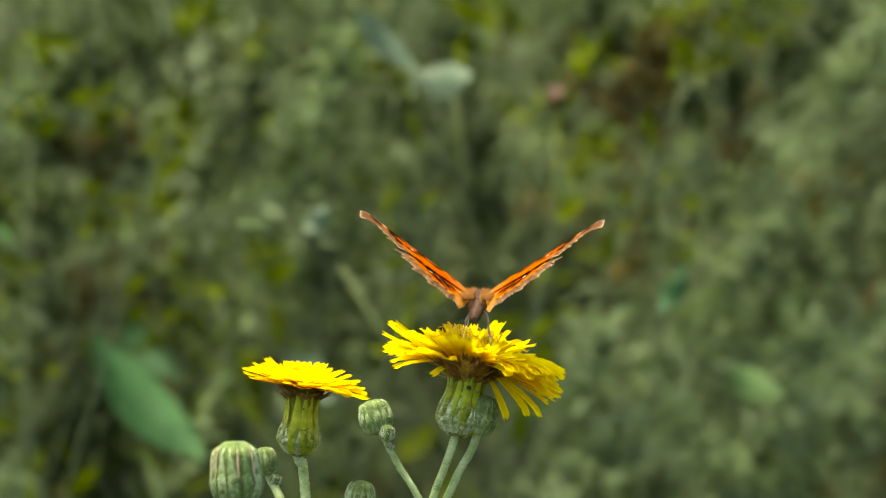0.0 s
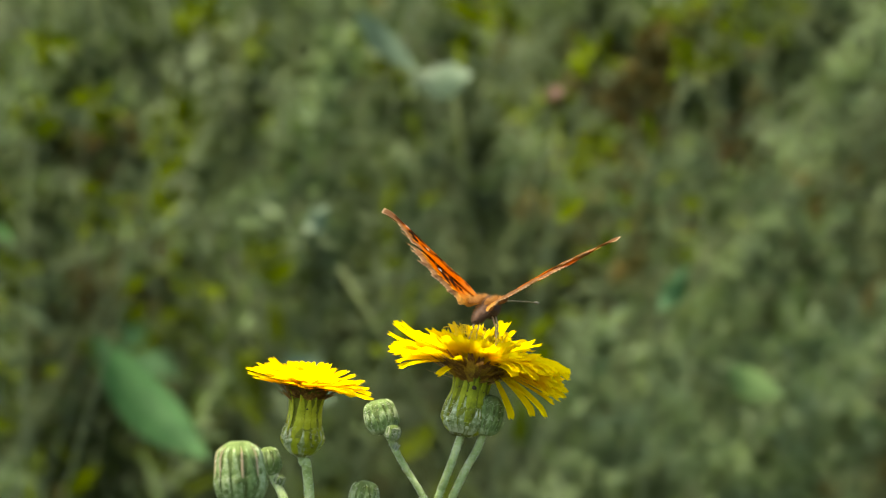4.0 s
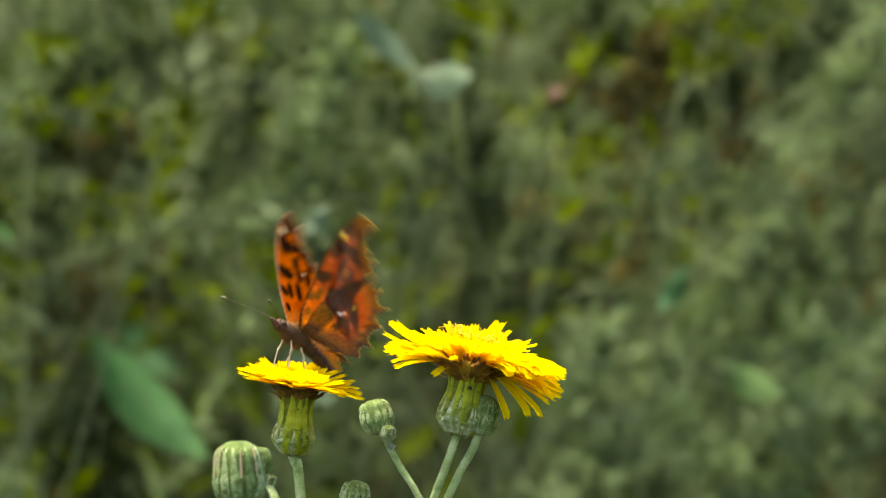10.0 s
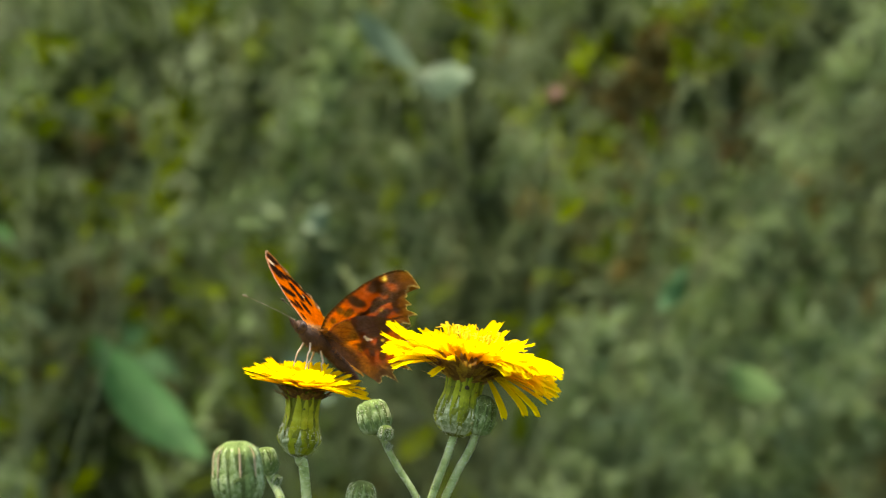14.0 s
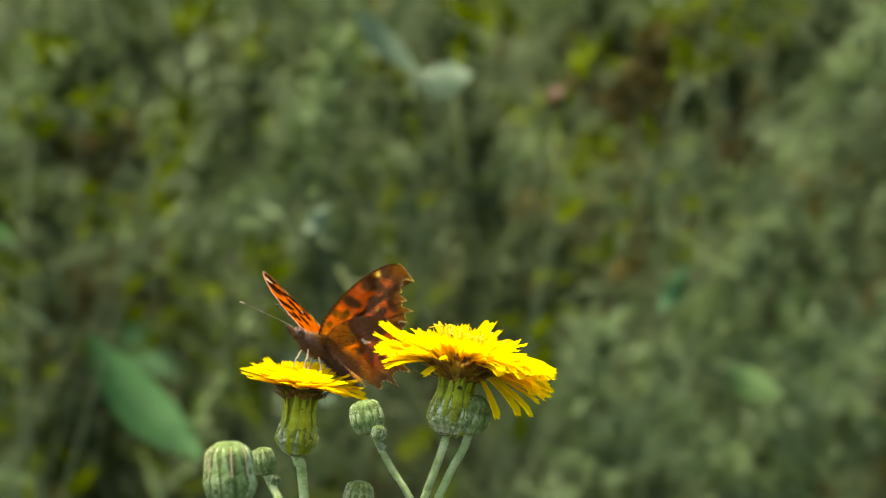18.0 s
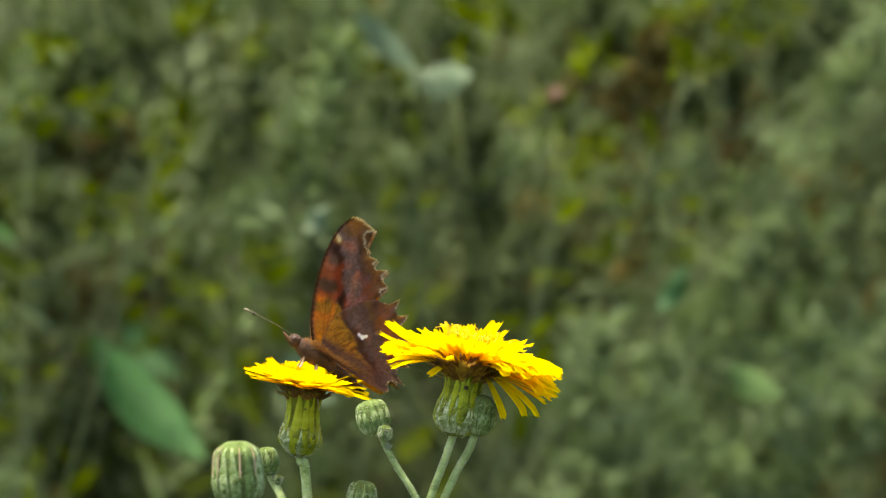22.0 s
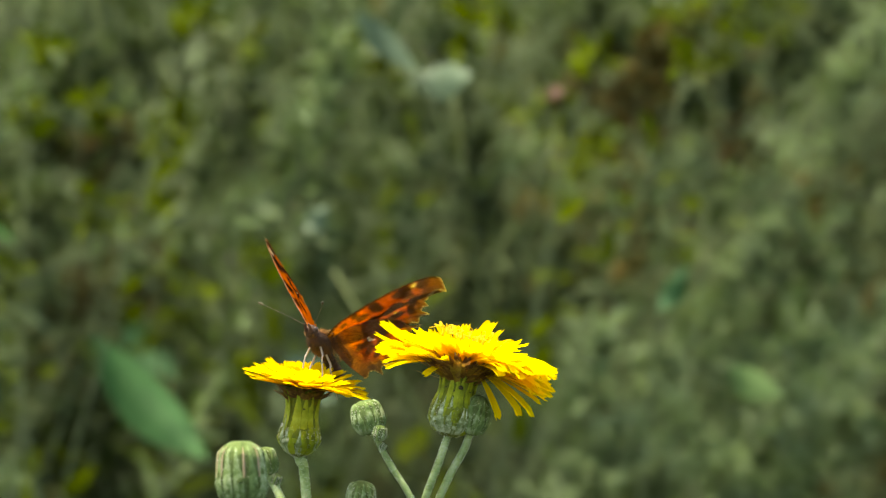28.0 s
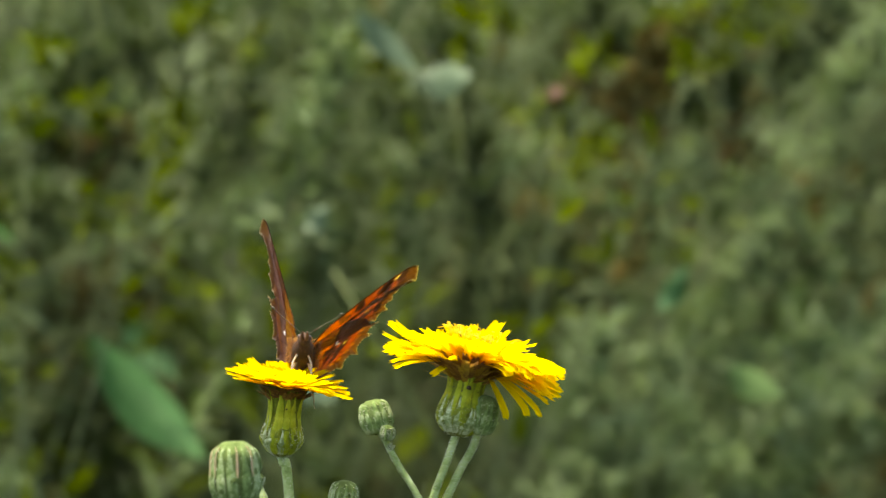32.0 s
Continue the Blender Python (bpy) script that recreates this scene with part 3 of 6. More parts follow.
def grain_of(xy, scale, seed):
    return np.array([noise.fractal((x * scale + seed, y * scale, seed), 1.0, 2.0, 4) for x, y in xy])


def field_of(xy, scale, seed):
    return np.array([noise.noise((x * scale + seed, y * scale, seed * 0.7)) for x, y in xy])


def make_wing(parent, name, side, edge, tip, back, spots, veins, hind):
    p = np.array(tip)
    p[1:-1] += 0.48 * (p[1:-1] - (p[:-2] + p[2:]) / 2)
    tip = [tuple(q) for q in p]
    rounded = [(q.x, q.y) for q in bezier([(x, y, 0) for x, y in edge], 8)]
    rear = [(q.x, q.y) for q in bezier([tip[-1] + (0,)] + [(x, y, 0) for x, y in back], 6)]
    rim = np.concatenate([spread(rounded, 46)[:-1], spread([rounded[-1]] + tip, 150)[:-1], spread(rear, 36)])
    nr, nk = len(rim), 84
    root = np.array([0.15, 0.2 if not hind else -0.6])
    s = np.linspace(0.0, 1.0, nk) ** 0.85
    xy = (root + s[:, None, None] * (rim[None] - root)).reshape(-1, 2)
    q = np.linspace(0, 1, nr)
    # distance from the outer margin, the front edge
    outer = rim[45:195]
    dist = np.min(np.hypot(xy[:, None, 0] - outer[None, ::3, 0], xy[:, None, 1] - outer[None, ::3, 1]), axis=1)
    lead = np.min(np.hypot(xy[:, None, 0] - rim[None, :46:2, 0], xy[:, None, 1] - rim[None, :46:2, 1]), axis=1)
    n1, n2 = grain_of(xy, 0.35, 3 + hind), grain_of(xy, 1.1, 9 + hind)
    vein = np.zeros(len(xy))
    for ex, ey in veins:
        p, e = np.array([0.5, 0.3 if not hind else -0.8]), np.array([ex, ey])
        h = np.clip(((xy - p) @ (e - p)) / ((e - p) @ (e - p)), 0, 1)
        vein = np.maximum(vein, soft_step(np.hypot(*(xy - p - h[:, None] * (e - p)).T) - 0.07, 0.09))

    def blend(a, b, k):
        return a * (1 - k[:, None]) + np.array(b) * k[:, None]
    dark = spot_mask(xy, spots, 1.48 if hind else 1.36)
    # upper side: orange, dark spots, a tan scalloped border with a dark line inside it
    top = np.tile([0.54, 0.108, 0.001], (len(xy), 1)) * (1 + 0.22 * n1[:, None])
    top = blend(top, [0.62, 0.30, 0.05], soft_step(np.hypot(xy[:, 0], xy[:, 1]) - 3.5, 1.8) * 0.6)
    top = blend(top, [0.45, 0.10, 0.008], vein * 0.6)
    out_x = np.clip((xy[:, 0] - 12.5) / 2.5, 0, 1) if not hind else 1.0
    wide = (1.0 if hind else 0.8) + 0.35 * n2
    top = blend(top, [0.045, 0.018, 0.008], soft_step(dist - wide - 1.0, 0.35) * (0.25 + 0.7 * out_x))
    lun = np.abs(np.mod(np.arctan2(xy[:, 1] - root[1], xy[:, 0]) * 7, 1) - 0.5)
    top = blend(top, [0.75, 0.30, 0.02], soft_step(np.abs(dist - wide - 0.5) - 0.42, 0.2) * soft_step(lun - 0.27, 0.08) * (0.9 if hind else 0.5))
    top = blend(top, np.array([0.20, 0.105, 0.05]) * (1 + 0.5 * n2[:, None]), soft_step(dist - wide, 0.3) * 0.95)
    top = blend(top, [0.018, 0.008, 0.004], dark)
    if hind:
        top = blend(top, [0.80, 0.74, 0.78], spot_mask(xy, [(9.1, -2.9, 0.42, 0.28, 30), (7.6, -5.3, 0.36, 0.24, 30)]) * 0.95)
        # golden hairs towards the inner margin
        top = blend(top, [0.66, 0.33, 0.06], soft_step(xy[:, 0] - 2.2 - 0.7 * n2, 0.8) * 0.75)
    else:
        top = blend(top, [0.15, 0.075, 0.035], soft_step(np.hypot(xy[:, 0] - 22.4, xy[:, 1] - 3.2) - 2.6, 0.5))
        top = blend(top, [0.80, 0.66, 0.46], spot_mask(xy, [(17.4, 5.6, 0.7, 0.35, 60), (11.9, 0.0, 0.3, 0.2, 20)]))
        top = blend(top, [0.52, 0.38, 0.29], soft_step(lead - 0.34, 0.12) * 0.85)
    top = blend(top, [0.45, 0.34, 0.24], soft_step(dist - 0.22, 0.12) * np.clip(0.75 + 1.2 * n2, 0, 1))
    # under side: bark brown, an ochre base with fine dark lines, a dark band, dusty purple beyond it
    net = np.minimum(np.abs(field_of(xy, 0.75, 21 + hind)), np.abs(field_of(xy, 1.25, 37 + hind)))
    n3 = grain_of(xy, 2.2, 41 + hind)
    under = np.tile([0.100, 0.055, 0.050], (len(xy), 1)) * (1 + 0.5 * n1[:, None] + 0.6 * n2[:, None])
    if hind:
        edge = (xy[:, 0] - 6.6) * 0.905 - (xy[:, 1] - 1.4) * 0.425 + 0.5 * n1
        dusty = soft_step(np.abs(edge - 2.2 + 0.8 * n2) - 1.1, 0.5)
        warm = soft_step(2.2 - dist + 1.2 * n1, 0.4) * soft_step(4.0 - edge, 0.5)
        core = soft_step(edge, 0.22) * soft_step(1.7 - xy[:, 0] + 0.12 * xy[:, 1], 0.5)
        under = blend(under, [0.065, 0.030, 0.020], soft_step(np.abs(edge - 0.55) - 0.5, 0.3) * 0.75)
        under = blend(under, np.array([0.18, 0.115, 0.095]) * (1 + 0.5 * n3[:, None]), dusty * 0.65)
        under = blend(under, [0.21, 0.10, 0.03], warm * 0.6)
    else:
        edge = (xy[:, 0] - 8.2) * 0.524 - (xy[:, 1] + 0.5) * 0.852 + 0.25 * n1
        core = soft_step(xy[:, 0] - 8.0 - 0.9 * n2 + 0.12 * np.maximum(0, 2 - xy[:, 1]), 0.35) * soft_step(0.75 - lead, 0.3)
        middle = soft_step(np.abs(xy[:, 0] - 10.6) - 2.8, 0.8) * soft_step(edge + 1.7, 0.4)
        under = blend(under, [0.125, 0.068, 0.036], middle * 0.75)
        under = blend(under, [0.040, 0.016, 0.012], soft_step(np.abs(edge + 0.75) - 0.75, 0.25) * soft_step(xy[:, 0] - 17, 1.0) * 0.8)
        under = blend(under, np.array([0.215, 0.14, 0.12]) * (1 + 0.5 * n3[:, None]), soft_step(np.abs(edge - 1.3 + 0.7 * n2) - 1.2, 0.35) * soft_step(7.5 - xy[:, 0], 0.6) * 0.8)
        under = blend(under, [0.23, 0.125, 0.085], spot_mask(xy, [(13.7, 5.0, 1.25, 1.0, 20)]) * 0.7)
        under = blend(under, [0.20, 0.095, 0.026], spot_mask(xy, [(20.2, 4.4, 1.5, 1.3, 0)]) * 0.75)
        under = blend(under, [0.50, 0.42, 0.37], spot_mask(xy, [(17.8, 5.7, 0.75, 0.3, 40)]) * 0.9)
        under = blend(under, [0.20, 0.095, 0.028], soft_step(dist - 1.8 + n2, 0.5) * soft_step(3.0 - edge, 0.5) * 0.5)
    under = blend(under, [0.46, 0.22, 0.026], core * (0.85 + 0.3 * n2).clip(0, 1))
    under = blend(under, [0.10, 0.04, 0.012], soft_step(net - 0.05, 0.045) * (0.22 + 0.6 * core))
    under = blend(under, [0.09, 0.038, 0.016], vein * (0.25 + 0.35 * core))
    if hind:
        comma = spot_mask(xy, [(5.75, -3.3, 0.5, 0.24, 80), (5.75, -3.8, 0.4, 0.28, 20), (6.15, -4.1, 0.34, 0.24, -30)])
        under = blend(under, [0.92, 0.88, 0.82], comma)
        under = blend(under, [0.12, 0.062, 0.055], soft_step(xy[:, 0] - 2.2 + 0.1 * xy[:, 1], 0.5) * 0.8)
        under = blend(under, [0.30, 0.20, 0.15], soft_step(lead - 0.16, 0.1) * 0.6)
    if not hind:
        under = blend(under, [0.024, 0.016, 0.012], soft_step(lead - 0.55, 0.2) * 0.95)
    under = blend(under, [0.58, 0.46, 0.33], soft_step(dist - 0.2, 0.1) * np.clip(0.8 + 1.2 * n2, 0, 1))
    # front vein, scaled rim, inner margin and the folded base are thick
    thick = np.maximum(soft_step(dist - 0.25, 0.1), vein * 0.5)
    if hind:
        thick = np.maximum(thick, soft_step(xy[:, 0] - 2.4 + 0.2 * xy[:, 1], 0.8))
        thick = np.maximum(thick, 0.45 * soft_step(edge, 0.4))
    else:
        thick = np.maximum(thick, soft_step(lead - 0.6, 0.2))
        thick = np.maximum(thick, 0.4 * soft_step(9.0 - xy[:, 0], 1.5))
        thick = np.maximum(thick, 0.35 * soft_step(np.hypot(xy[:, 0], xy[:, 1]) - 4.5, 1.0))
    camber = (0.2 - (0.0 if hind else 0.08) * np.maximum(0, xy[:, 1] - 0.4)) * np.sin(np.clip(xy[:, 0] / 22.5, 0, 1) * math.pi) + 0.10 * n1 + (-0.32 if hind else 0.0)
    camber = camber - (0.6 if hind else 0.3) * np.clip(1 - dist / 1.4, 0, 1) ** 2
    if not hind:
        # the squared tip droops at its rear corner
        camber = camber - 0.09 * np.maximum(0, xy[:, 0] - 18.6) * np.maximum(0, 4.6 - xy[:, 1]) / 2
    if hind:
        # the inner margin folds down along the abdomen
        camber = camber - 0.16 * np.maximum(0, 2.4 - xy[:, 0]) ** 2 * np.clip((-1.0 - xy[:, 1]) / 4, 0, 1)
    dist_edge = np.tile(np.minimum(1, (1 - s) * 12)[:, None], (1, nr)).reshape(-1)

    made = None
    for layer, colours, lift, mat in (("upper_side", top, 0.045, WING_TOP), ("under_side", under, -0.045, WING_UNDER)):
        z = camber + lift * dist_edge
        verts = np.stack([side * xy[:, 0], xy[:, 1], z], 1) * MM
        idx = np.arange(nr * nk).reshape(nk, nr)
        f = np.stack([idx[:-1, :-1], idx[:-1, 1:], idx[1:, 1:], idx[1:, :-1]], -1).reshape(-1, 4)
        if (side > 0) == (lift < 0):
            f = f[:, ::-1]
        me = mesh_of(layer, verts.tolist(), f.tolist(), mat)
        att = me.color_attributes.new("pattern", "FLOAT_COLOR", "POINT")
        rgba = np.ones((len(xy), 4))
        rgba[:, :3] = np.clip(colours, 0.001, 0.95)
        rgba[:, 3] = 1 - thick
        att.data.foreach_set("color", rgba.ravel())
        if made is None:
            made = piece(name, me, parent, None, "orange wing with dark spots and a ragged brown edge")
        else:
            piece(layer, me, made, None, "mottled bark-brown underside")
    return made


def make_butterfly():
    fly = empty("butterfly", pose(0, 0, 0.545), "orange comma butterfly with ragged spotted wings, brown beneath", "butterfly")
    hinges = []
    for side, word in ((-1, "left"), (1, "right")):
        fore = make_wing(fly, "forewing", side, FORE_EDGE, FORE_TIP, FORE_BACK, FORE_SPOTS, [(14, 5.5), (19, 4.5), (20, 1.8), (17.0, -1.5), (15.3, -2.6), (13, -4)], False)
        hind = make_wing(fly, "hindwing", side, HIND_EDGE, HIND_TIP, HIND_BACK, HIND_SPOTS, [(11.8, -2.5), (13.2, -4.6), (12.2, -7.2), (10.2, -11), (7.3, -12), (4.0, -13)], True)
        hinges.append((fore, hind))
    # body: abdomen, thorax, head
    def blob(name, centre, size, mat, label, warp=0.05, n=22):
        verts, faces = [], []
        for i in range(n + 1):
            for k in range(n):
                th, ph = math.pi * i / n, 2 * math.pi * k / n
                d = Vector((math.sin(th) * math.cos(ph), math.cos(th), math.sin(th) * math.sin(ph)))
                r = 1 + warp * noise.noise(d * 3 + Vector(centre))
                verts.append((Vector(centre) + Vector((d.x * size[0], d.y * size[1], d.z * size[2])) * r) * MM)
        for i in range(n):
            for k in range(n):
                j = (k + 1) % n
                faces.append((i * n + k, i * n + j, (i + 1) * n + j, (i + 1) * n + k))
        return piece(name, mesh_of(name, verts, faces, mat), fly, None, label)
    blob("thorax", (0, 1.0, 0.1), (1.75, 3.2, 1.7), BODY, "brown furry thorax")
    head = blob("head", (0, 4.5, 0.2), (1.1, 1.15, 1.1), BODY, "small brown head")
    ab = [Vector((0, y, z)) * MM for y, z in ((-1.2, 0.0), (-3.5, -0.3), (-6, -0.6), (-8, -0.9), (-9.8, -1.3))]
    line = bezier(ab, 8)
    v, f = tube(line, lambda s: (0.98 * math.sin(math.pi * (0.32 + 0.64 * s)) ** 0.8 * (1 + 0.05 * math.sin(s * 50))) * MM, 18)
    piece("abdomen", mesh_of("abdomen", v, f, BODY), fly, None, "slim ringed brown abdomen")
    for side in (-1, 1):
        eye = blob("eye", (side * 0.82, 4.8, 0.4), (0.36, 0.46, 0.5), EYE_MAT, "dark round eye", 0.0, 12)
        eye.parent = head
        v, f = tube([p * MM for p in bezier([(side * 0.3, 5.3, -0.2), (side * 0.42, 6.0, 0.05), (side * 0.36, 6.8, 0.35)], 5)], lambda s: (0.42 - 0.3 * s) * MM, 8)
        piece("palp", mesh_of("palp", v, f, GREY_FUR), head, None, "pointed furry palp")
        pts = [(side * 0.6, 5.4, 0.8), (side * 2.5, 8.2, 0.8), (side * 4.4, 11.2, 0.6), (side * 5.7, 13.6, 0.3)]
        v, f = tube([p * MM for p in bezier(pts, 12)], lambda s: (0.055 + (0.2 if s > 0.87 else 0.0) * math.sin(math.pi * min(1, max(0, (s - 0.87) / 0.13 * 0.85 + 0.1)))) * MM, 8)
        piece("antenna", mesh_of("antenna", v, f, FEELER), head, None, "thin banded antenna with a dark club")
        for (x0, y0), knee, foot in (((0.9, 2.0), (1.5, 1.7, -2.6), (2.1, 0.3, -7.6)), ((0.9, -0.4), (1.8, -1.3, -2.8), (2.7, -4.4, -7.2))):
            pts = [(side * x0, y0, -1.2), (side * knee[0], knee[1], knee[2]), (side * knee[0] * 1.02, knee[1] * 1.02, knee[2] - 0.6), (side * foot[0], foot[1], foot[2])]
            v, f = tube([p * MM for p in bezier(pts, 7)], lambda s: (0.18 - 0.09 * s) * MM, 7)
            piece("leg", mesh_of("leg", v, f, LEG), fly, None, "pale jointed leg")
    roots, grey = [], []
    for i in range(1500):
        d = Vector((RNG.gauss(0, 1), RNG.gauss(0, 1), RNG.gauss(0.25, 1))).normalized()
        q = Vector((d.x * 1.66, 1.0 + d.y * 3.1, 0.1 + d.z * 1.6)) * MM
        (roots if d.z > 0.35 and abs(d.x) > 0.3 else grey).append((q, Vector((d.x, d.y - 0.8, d.z))))
    for i in range(1900):
        side = RNG.choice((-1, 1))
        q = Vector((side * RNG.uniform(0.35, 2.6), RNG.uniform(-6.5, 2.5), 1.2 + RNG.uniform(-0.2, 0.5)))
        roots.append((q * MM, Vector((side * 0.5, -0.9, 0.75))))
    for i in range(1100):
        s = RNG.random() ** 0.8
        a = RNG.uniform(0, 2 * math.pi)
        k = line[min(len(line) - 1, int(s * len(line)))]
        r = 0.93 * math.sin(math.pi * (0.32 + 0.64 * s)) ** 0.8 * MM
        d = Vector((math.cos(a), -0.9, math.sin(a)))
        (roots if s < 0.35 and math.sin(a) > 0.1 and abs(math.cos(a)) > 0.5 else grey).append((k + Vector((math.cos(a) * r, 0, math.sin(a) * r)), d))
    v, f = fuzz(roots, 0.95 * MM, 0.035 * MM, RNG)
    piece("fur", mesh_of("fur", v, f, FUR), fly, None, "golden-brown fur on the back")
    v, f = fuzz(grey, 0.55 * MM, 0.035 * MM, RNG)
    piece("belly_fur", mesh_of("belly_fur", v, f, GREY_FUR), fly, None, "short grey-brown fur")
    return fly, hinges


BUTTERFLY, WINGS = make_butterfly()


# ---- the plants behind ----
WEED_STEM = tissue("weed_stem", [(0.3, (0.03, 0.045, 0.015)), (0.7, (0.09, 0.12, 0.05))], 60, 500, 0.8, 0.1, 0.3)

def leaf_blade(length, width, fold, bend, rng, lobes=0):
    """A pointed leaf from the origin along +x, folded along its rib and bent down. Metres."""
    verts, faces = [], []
    n = 6
    for i in range(n + 1):
        s = i / n
        w = width * (math.sin(math.pi * (0.04 + 0.96 * s) ** 0.75)) * 0.5
        if lobes:
            w *= 0.65 + 0.35 * (i % 2)
        a = bend * s
        x, z = length * s * math.cos(a * 0.5), -length * s * math.sin(a * 0.5)
        verts += [(x, -w, z + fold * w), (x, 0, z), (x, w, z + fold * w)]
    for i in range(n):
        b = i * 3
        faces += [(b, b + 1, b + 4, b + 3), (b + 1, b + 2, b + 5, b + 4)]
    return verts, faces


def spray(rng, height, count, length, width, lobes, z0=0.0, up=0.6, gather=0.05):
    """Leaves round a stem from z0 to height: verts and faces."""
    verts, faces = [], []
    for i in range(count):
        z = rng.uniform(z0, height)
        taper = 1.0 - 0.45 * max(0, (z / height - 0.6) / 0.4)
        az = rng.uniform(0, 2 * math.pi)
        out = rng.uniform(0, gather)
        ln, w = length * rng.uniform(0.5, 1.3) * taper, width * rng.uniform(0.6, 1.3) * taper
        v, f = leaf_blade(ln, w, rng.uniform(0.1, 0.6), rng.uniform(-0.2, 1.2), rng, lobes)
        m = Matrix.Translation((out * math.cos(az), out * math.sin(az), z)) @ Euler((rng.gauss(0, 0.5), -rng.gauss(up, 0.4), az + rng.gauss(0, 0.5))).to_matrix().to_4x4()
        b = len(verts)
        verts += [m @ Vector(q) for q in v]
        faces += [tuple(j + b for j in q) for q in f]
    return verts, faces


def weed(rng, height, mat, count, length, width, lobes, branches, name, label, up=0.6):
    """A leafy weed: stem, side branches with their leaves."""
    plant = empty(name, pose(0, 0, 0), label, "plant", "weeds behind the flowers")
    line = bezier([(0, 0, 0), (rng.gauss(0, 0.01), rng.gauss(0, 0.01), height * 0.4), (rng.gauss(0, 0.02), rng.gauss(0, 0.02), height)], 10)
    v, f = tube(line, lambda s: 0.0022 * (1.1 - s * 0.8), 6)
    piece("stem", mesh_of("stem", v, f, WEED_STEM), plant)
    v, f = spray(rng, height, count, length, width, lobes, height * 0.15, up, 0.012)
    piece("foliage", mesh_of("foliage", v, f, mat), plant)
    for k in range(branches):
        z = height * rng.uniform(0.3, 0.85)
        az = rng.uniform(0, 360)
        ln = height * rng.uniform(0.15, 0.3)
        br = bezier([(0, 0, 0), (0.01, 0, ln * 0.5), (0.018, 0, ln)], 5)
        v, f = tube(br, lambda s: 0.0011 * (1.2 - s), 5)
        branch = piece("branch", mesh_of("branch", v, f, WEED_STEM), plant, pose(0, 0, z) @ pose(0, 0, 0, 0, 0, az) @ pose(0, 0, 0, 0, rng.uniform(25, 55), 0))
        v, f = spray(rng, ln, max(10, count // 5), length * 0.75, width * 0.75, lobes, 0.02, up, 0.01)
        piece("foliage", mesh_of("foliage", v, f, mat), branch)
    return plant


def make_weeds():
    rng = random.Random(21)
    spec = {
        "grey": (GREY_LEAF, 170, 0.026, 0.0046, 0, 6, 0.6, "weed", "grey-green leafy weed in the meadow", 3),
        "fine": (FINE_LEAF, 300, 0.019, 0.0030, 1, 6, 0.9, "mugwort", "silvery fine-leaved mugwort in the meadow", 3),
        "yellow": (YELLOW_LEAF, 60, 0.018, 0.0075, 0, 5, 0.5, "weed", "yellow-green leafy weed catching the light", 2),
        # the dark kind carries its shade in the leaf colour
        "dark": (DARK_SHADE_LEAF, 160, 0.026, 0.0050, 0, 6, 0.6, "weed", "dark green meadow weed, shade painted into its leaf colour", 3),
        "rust": (RUST_LEAF, 110, 0.018, 0.0055, 0, 5, 0.5, "weed", "rusty brown withering weed", 2),
    }
    kinds = {}
    for key, (mat, count, length, width, lobes, branches, up, name, label, n) in spec.items():
        kinds[key] = [weed(rng, 0.42 + 0.11 * i, mat, count, length, width, lobes, branches, name, label, up) for i in range(4)]
    used = set()

    def plant(kind, x, y, top, lean=0.0):
        """A weed at x, y whose tip reaches the height top."""
        sizes = kinds[kind]
        k = min(range(4), key=lambda i: abs(0.42 + 0.11 * i - top))
        proto = sizes[k]
        m = pose(x, y, min(0.0, top - (0.42 + 0.11 * k)) - 0.005, 0, lean, 0) @ pose(0, 0, 0, rng.gauss(0, 5), rng.gauss(0, 5), rng.uniform(0, 360))
        if proto.name not in used:
            used.add(proto.name)
            proto.matrix_basis = m
            return proto
        return copy_thing(proto, m)
    out = []
    for i in range(170):
        far = i / 170
        y = 1.12 + 1.1 * far + rng.uniform(-0.05, 0.05)
        half = 0.06 + 0.08 * (1 + y)
        x = rng.uniform(-half, half)
        side = x / half
        top = 0.62 + 0.22 * far + rng.uniform(-0.09, 0.07)
        r = rng.random()
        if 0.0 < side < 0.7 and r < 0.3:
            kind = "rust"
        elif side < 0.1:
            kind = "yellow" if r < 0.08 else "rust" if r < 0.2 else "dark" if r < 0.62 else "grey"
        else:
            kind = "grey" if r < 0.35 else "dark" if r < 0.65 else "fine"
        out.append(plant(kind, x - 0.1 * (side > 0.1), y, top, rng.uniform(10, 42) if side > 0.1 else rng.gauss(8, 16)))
    # the rest of the meadow, all round
    for i in range(130):
        a, d = rng.uniform(0, 2 * math.pi), rng.uniform(1.0, 5.5)
        x, y = d * math.cos(a), d * math.sin(a)
        if abs(x) < 0.15 + 0.1 * (y + 1) and y > -1.2 or y < 0.4 and (d < 2.5 or rng.random() < 0.6):
            continue
        plant(rng.choice(["grey", "fine", "grey", "yellow"]), x, y, rng.uniform(0.4, 0.7))
    for sizes in kinds.values():
        for proto in sizes:
            if proto.name not in used:
                proto.matrix_basis = pose(rng.uniform(0.6, 1.0), rng.uniform(0.8, 2.0), 0)
    return out


WEEDS = make_weeds()


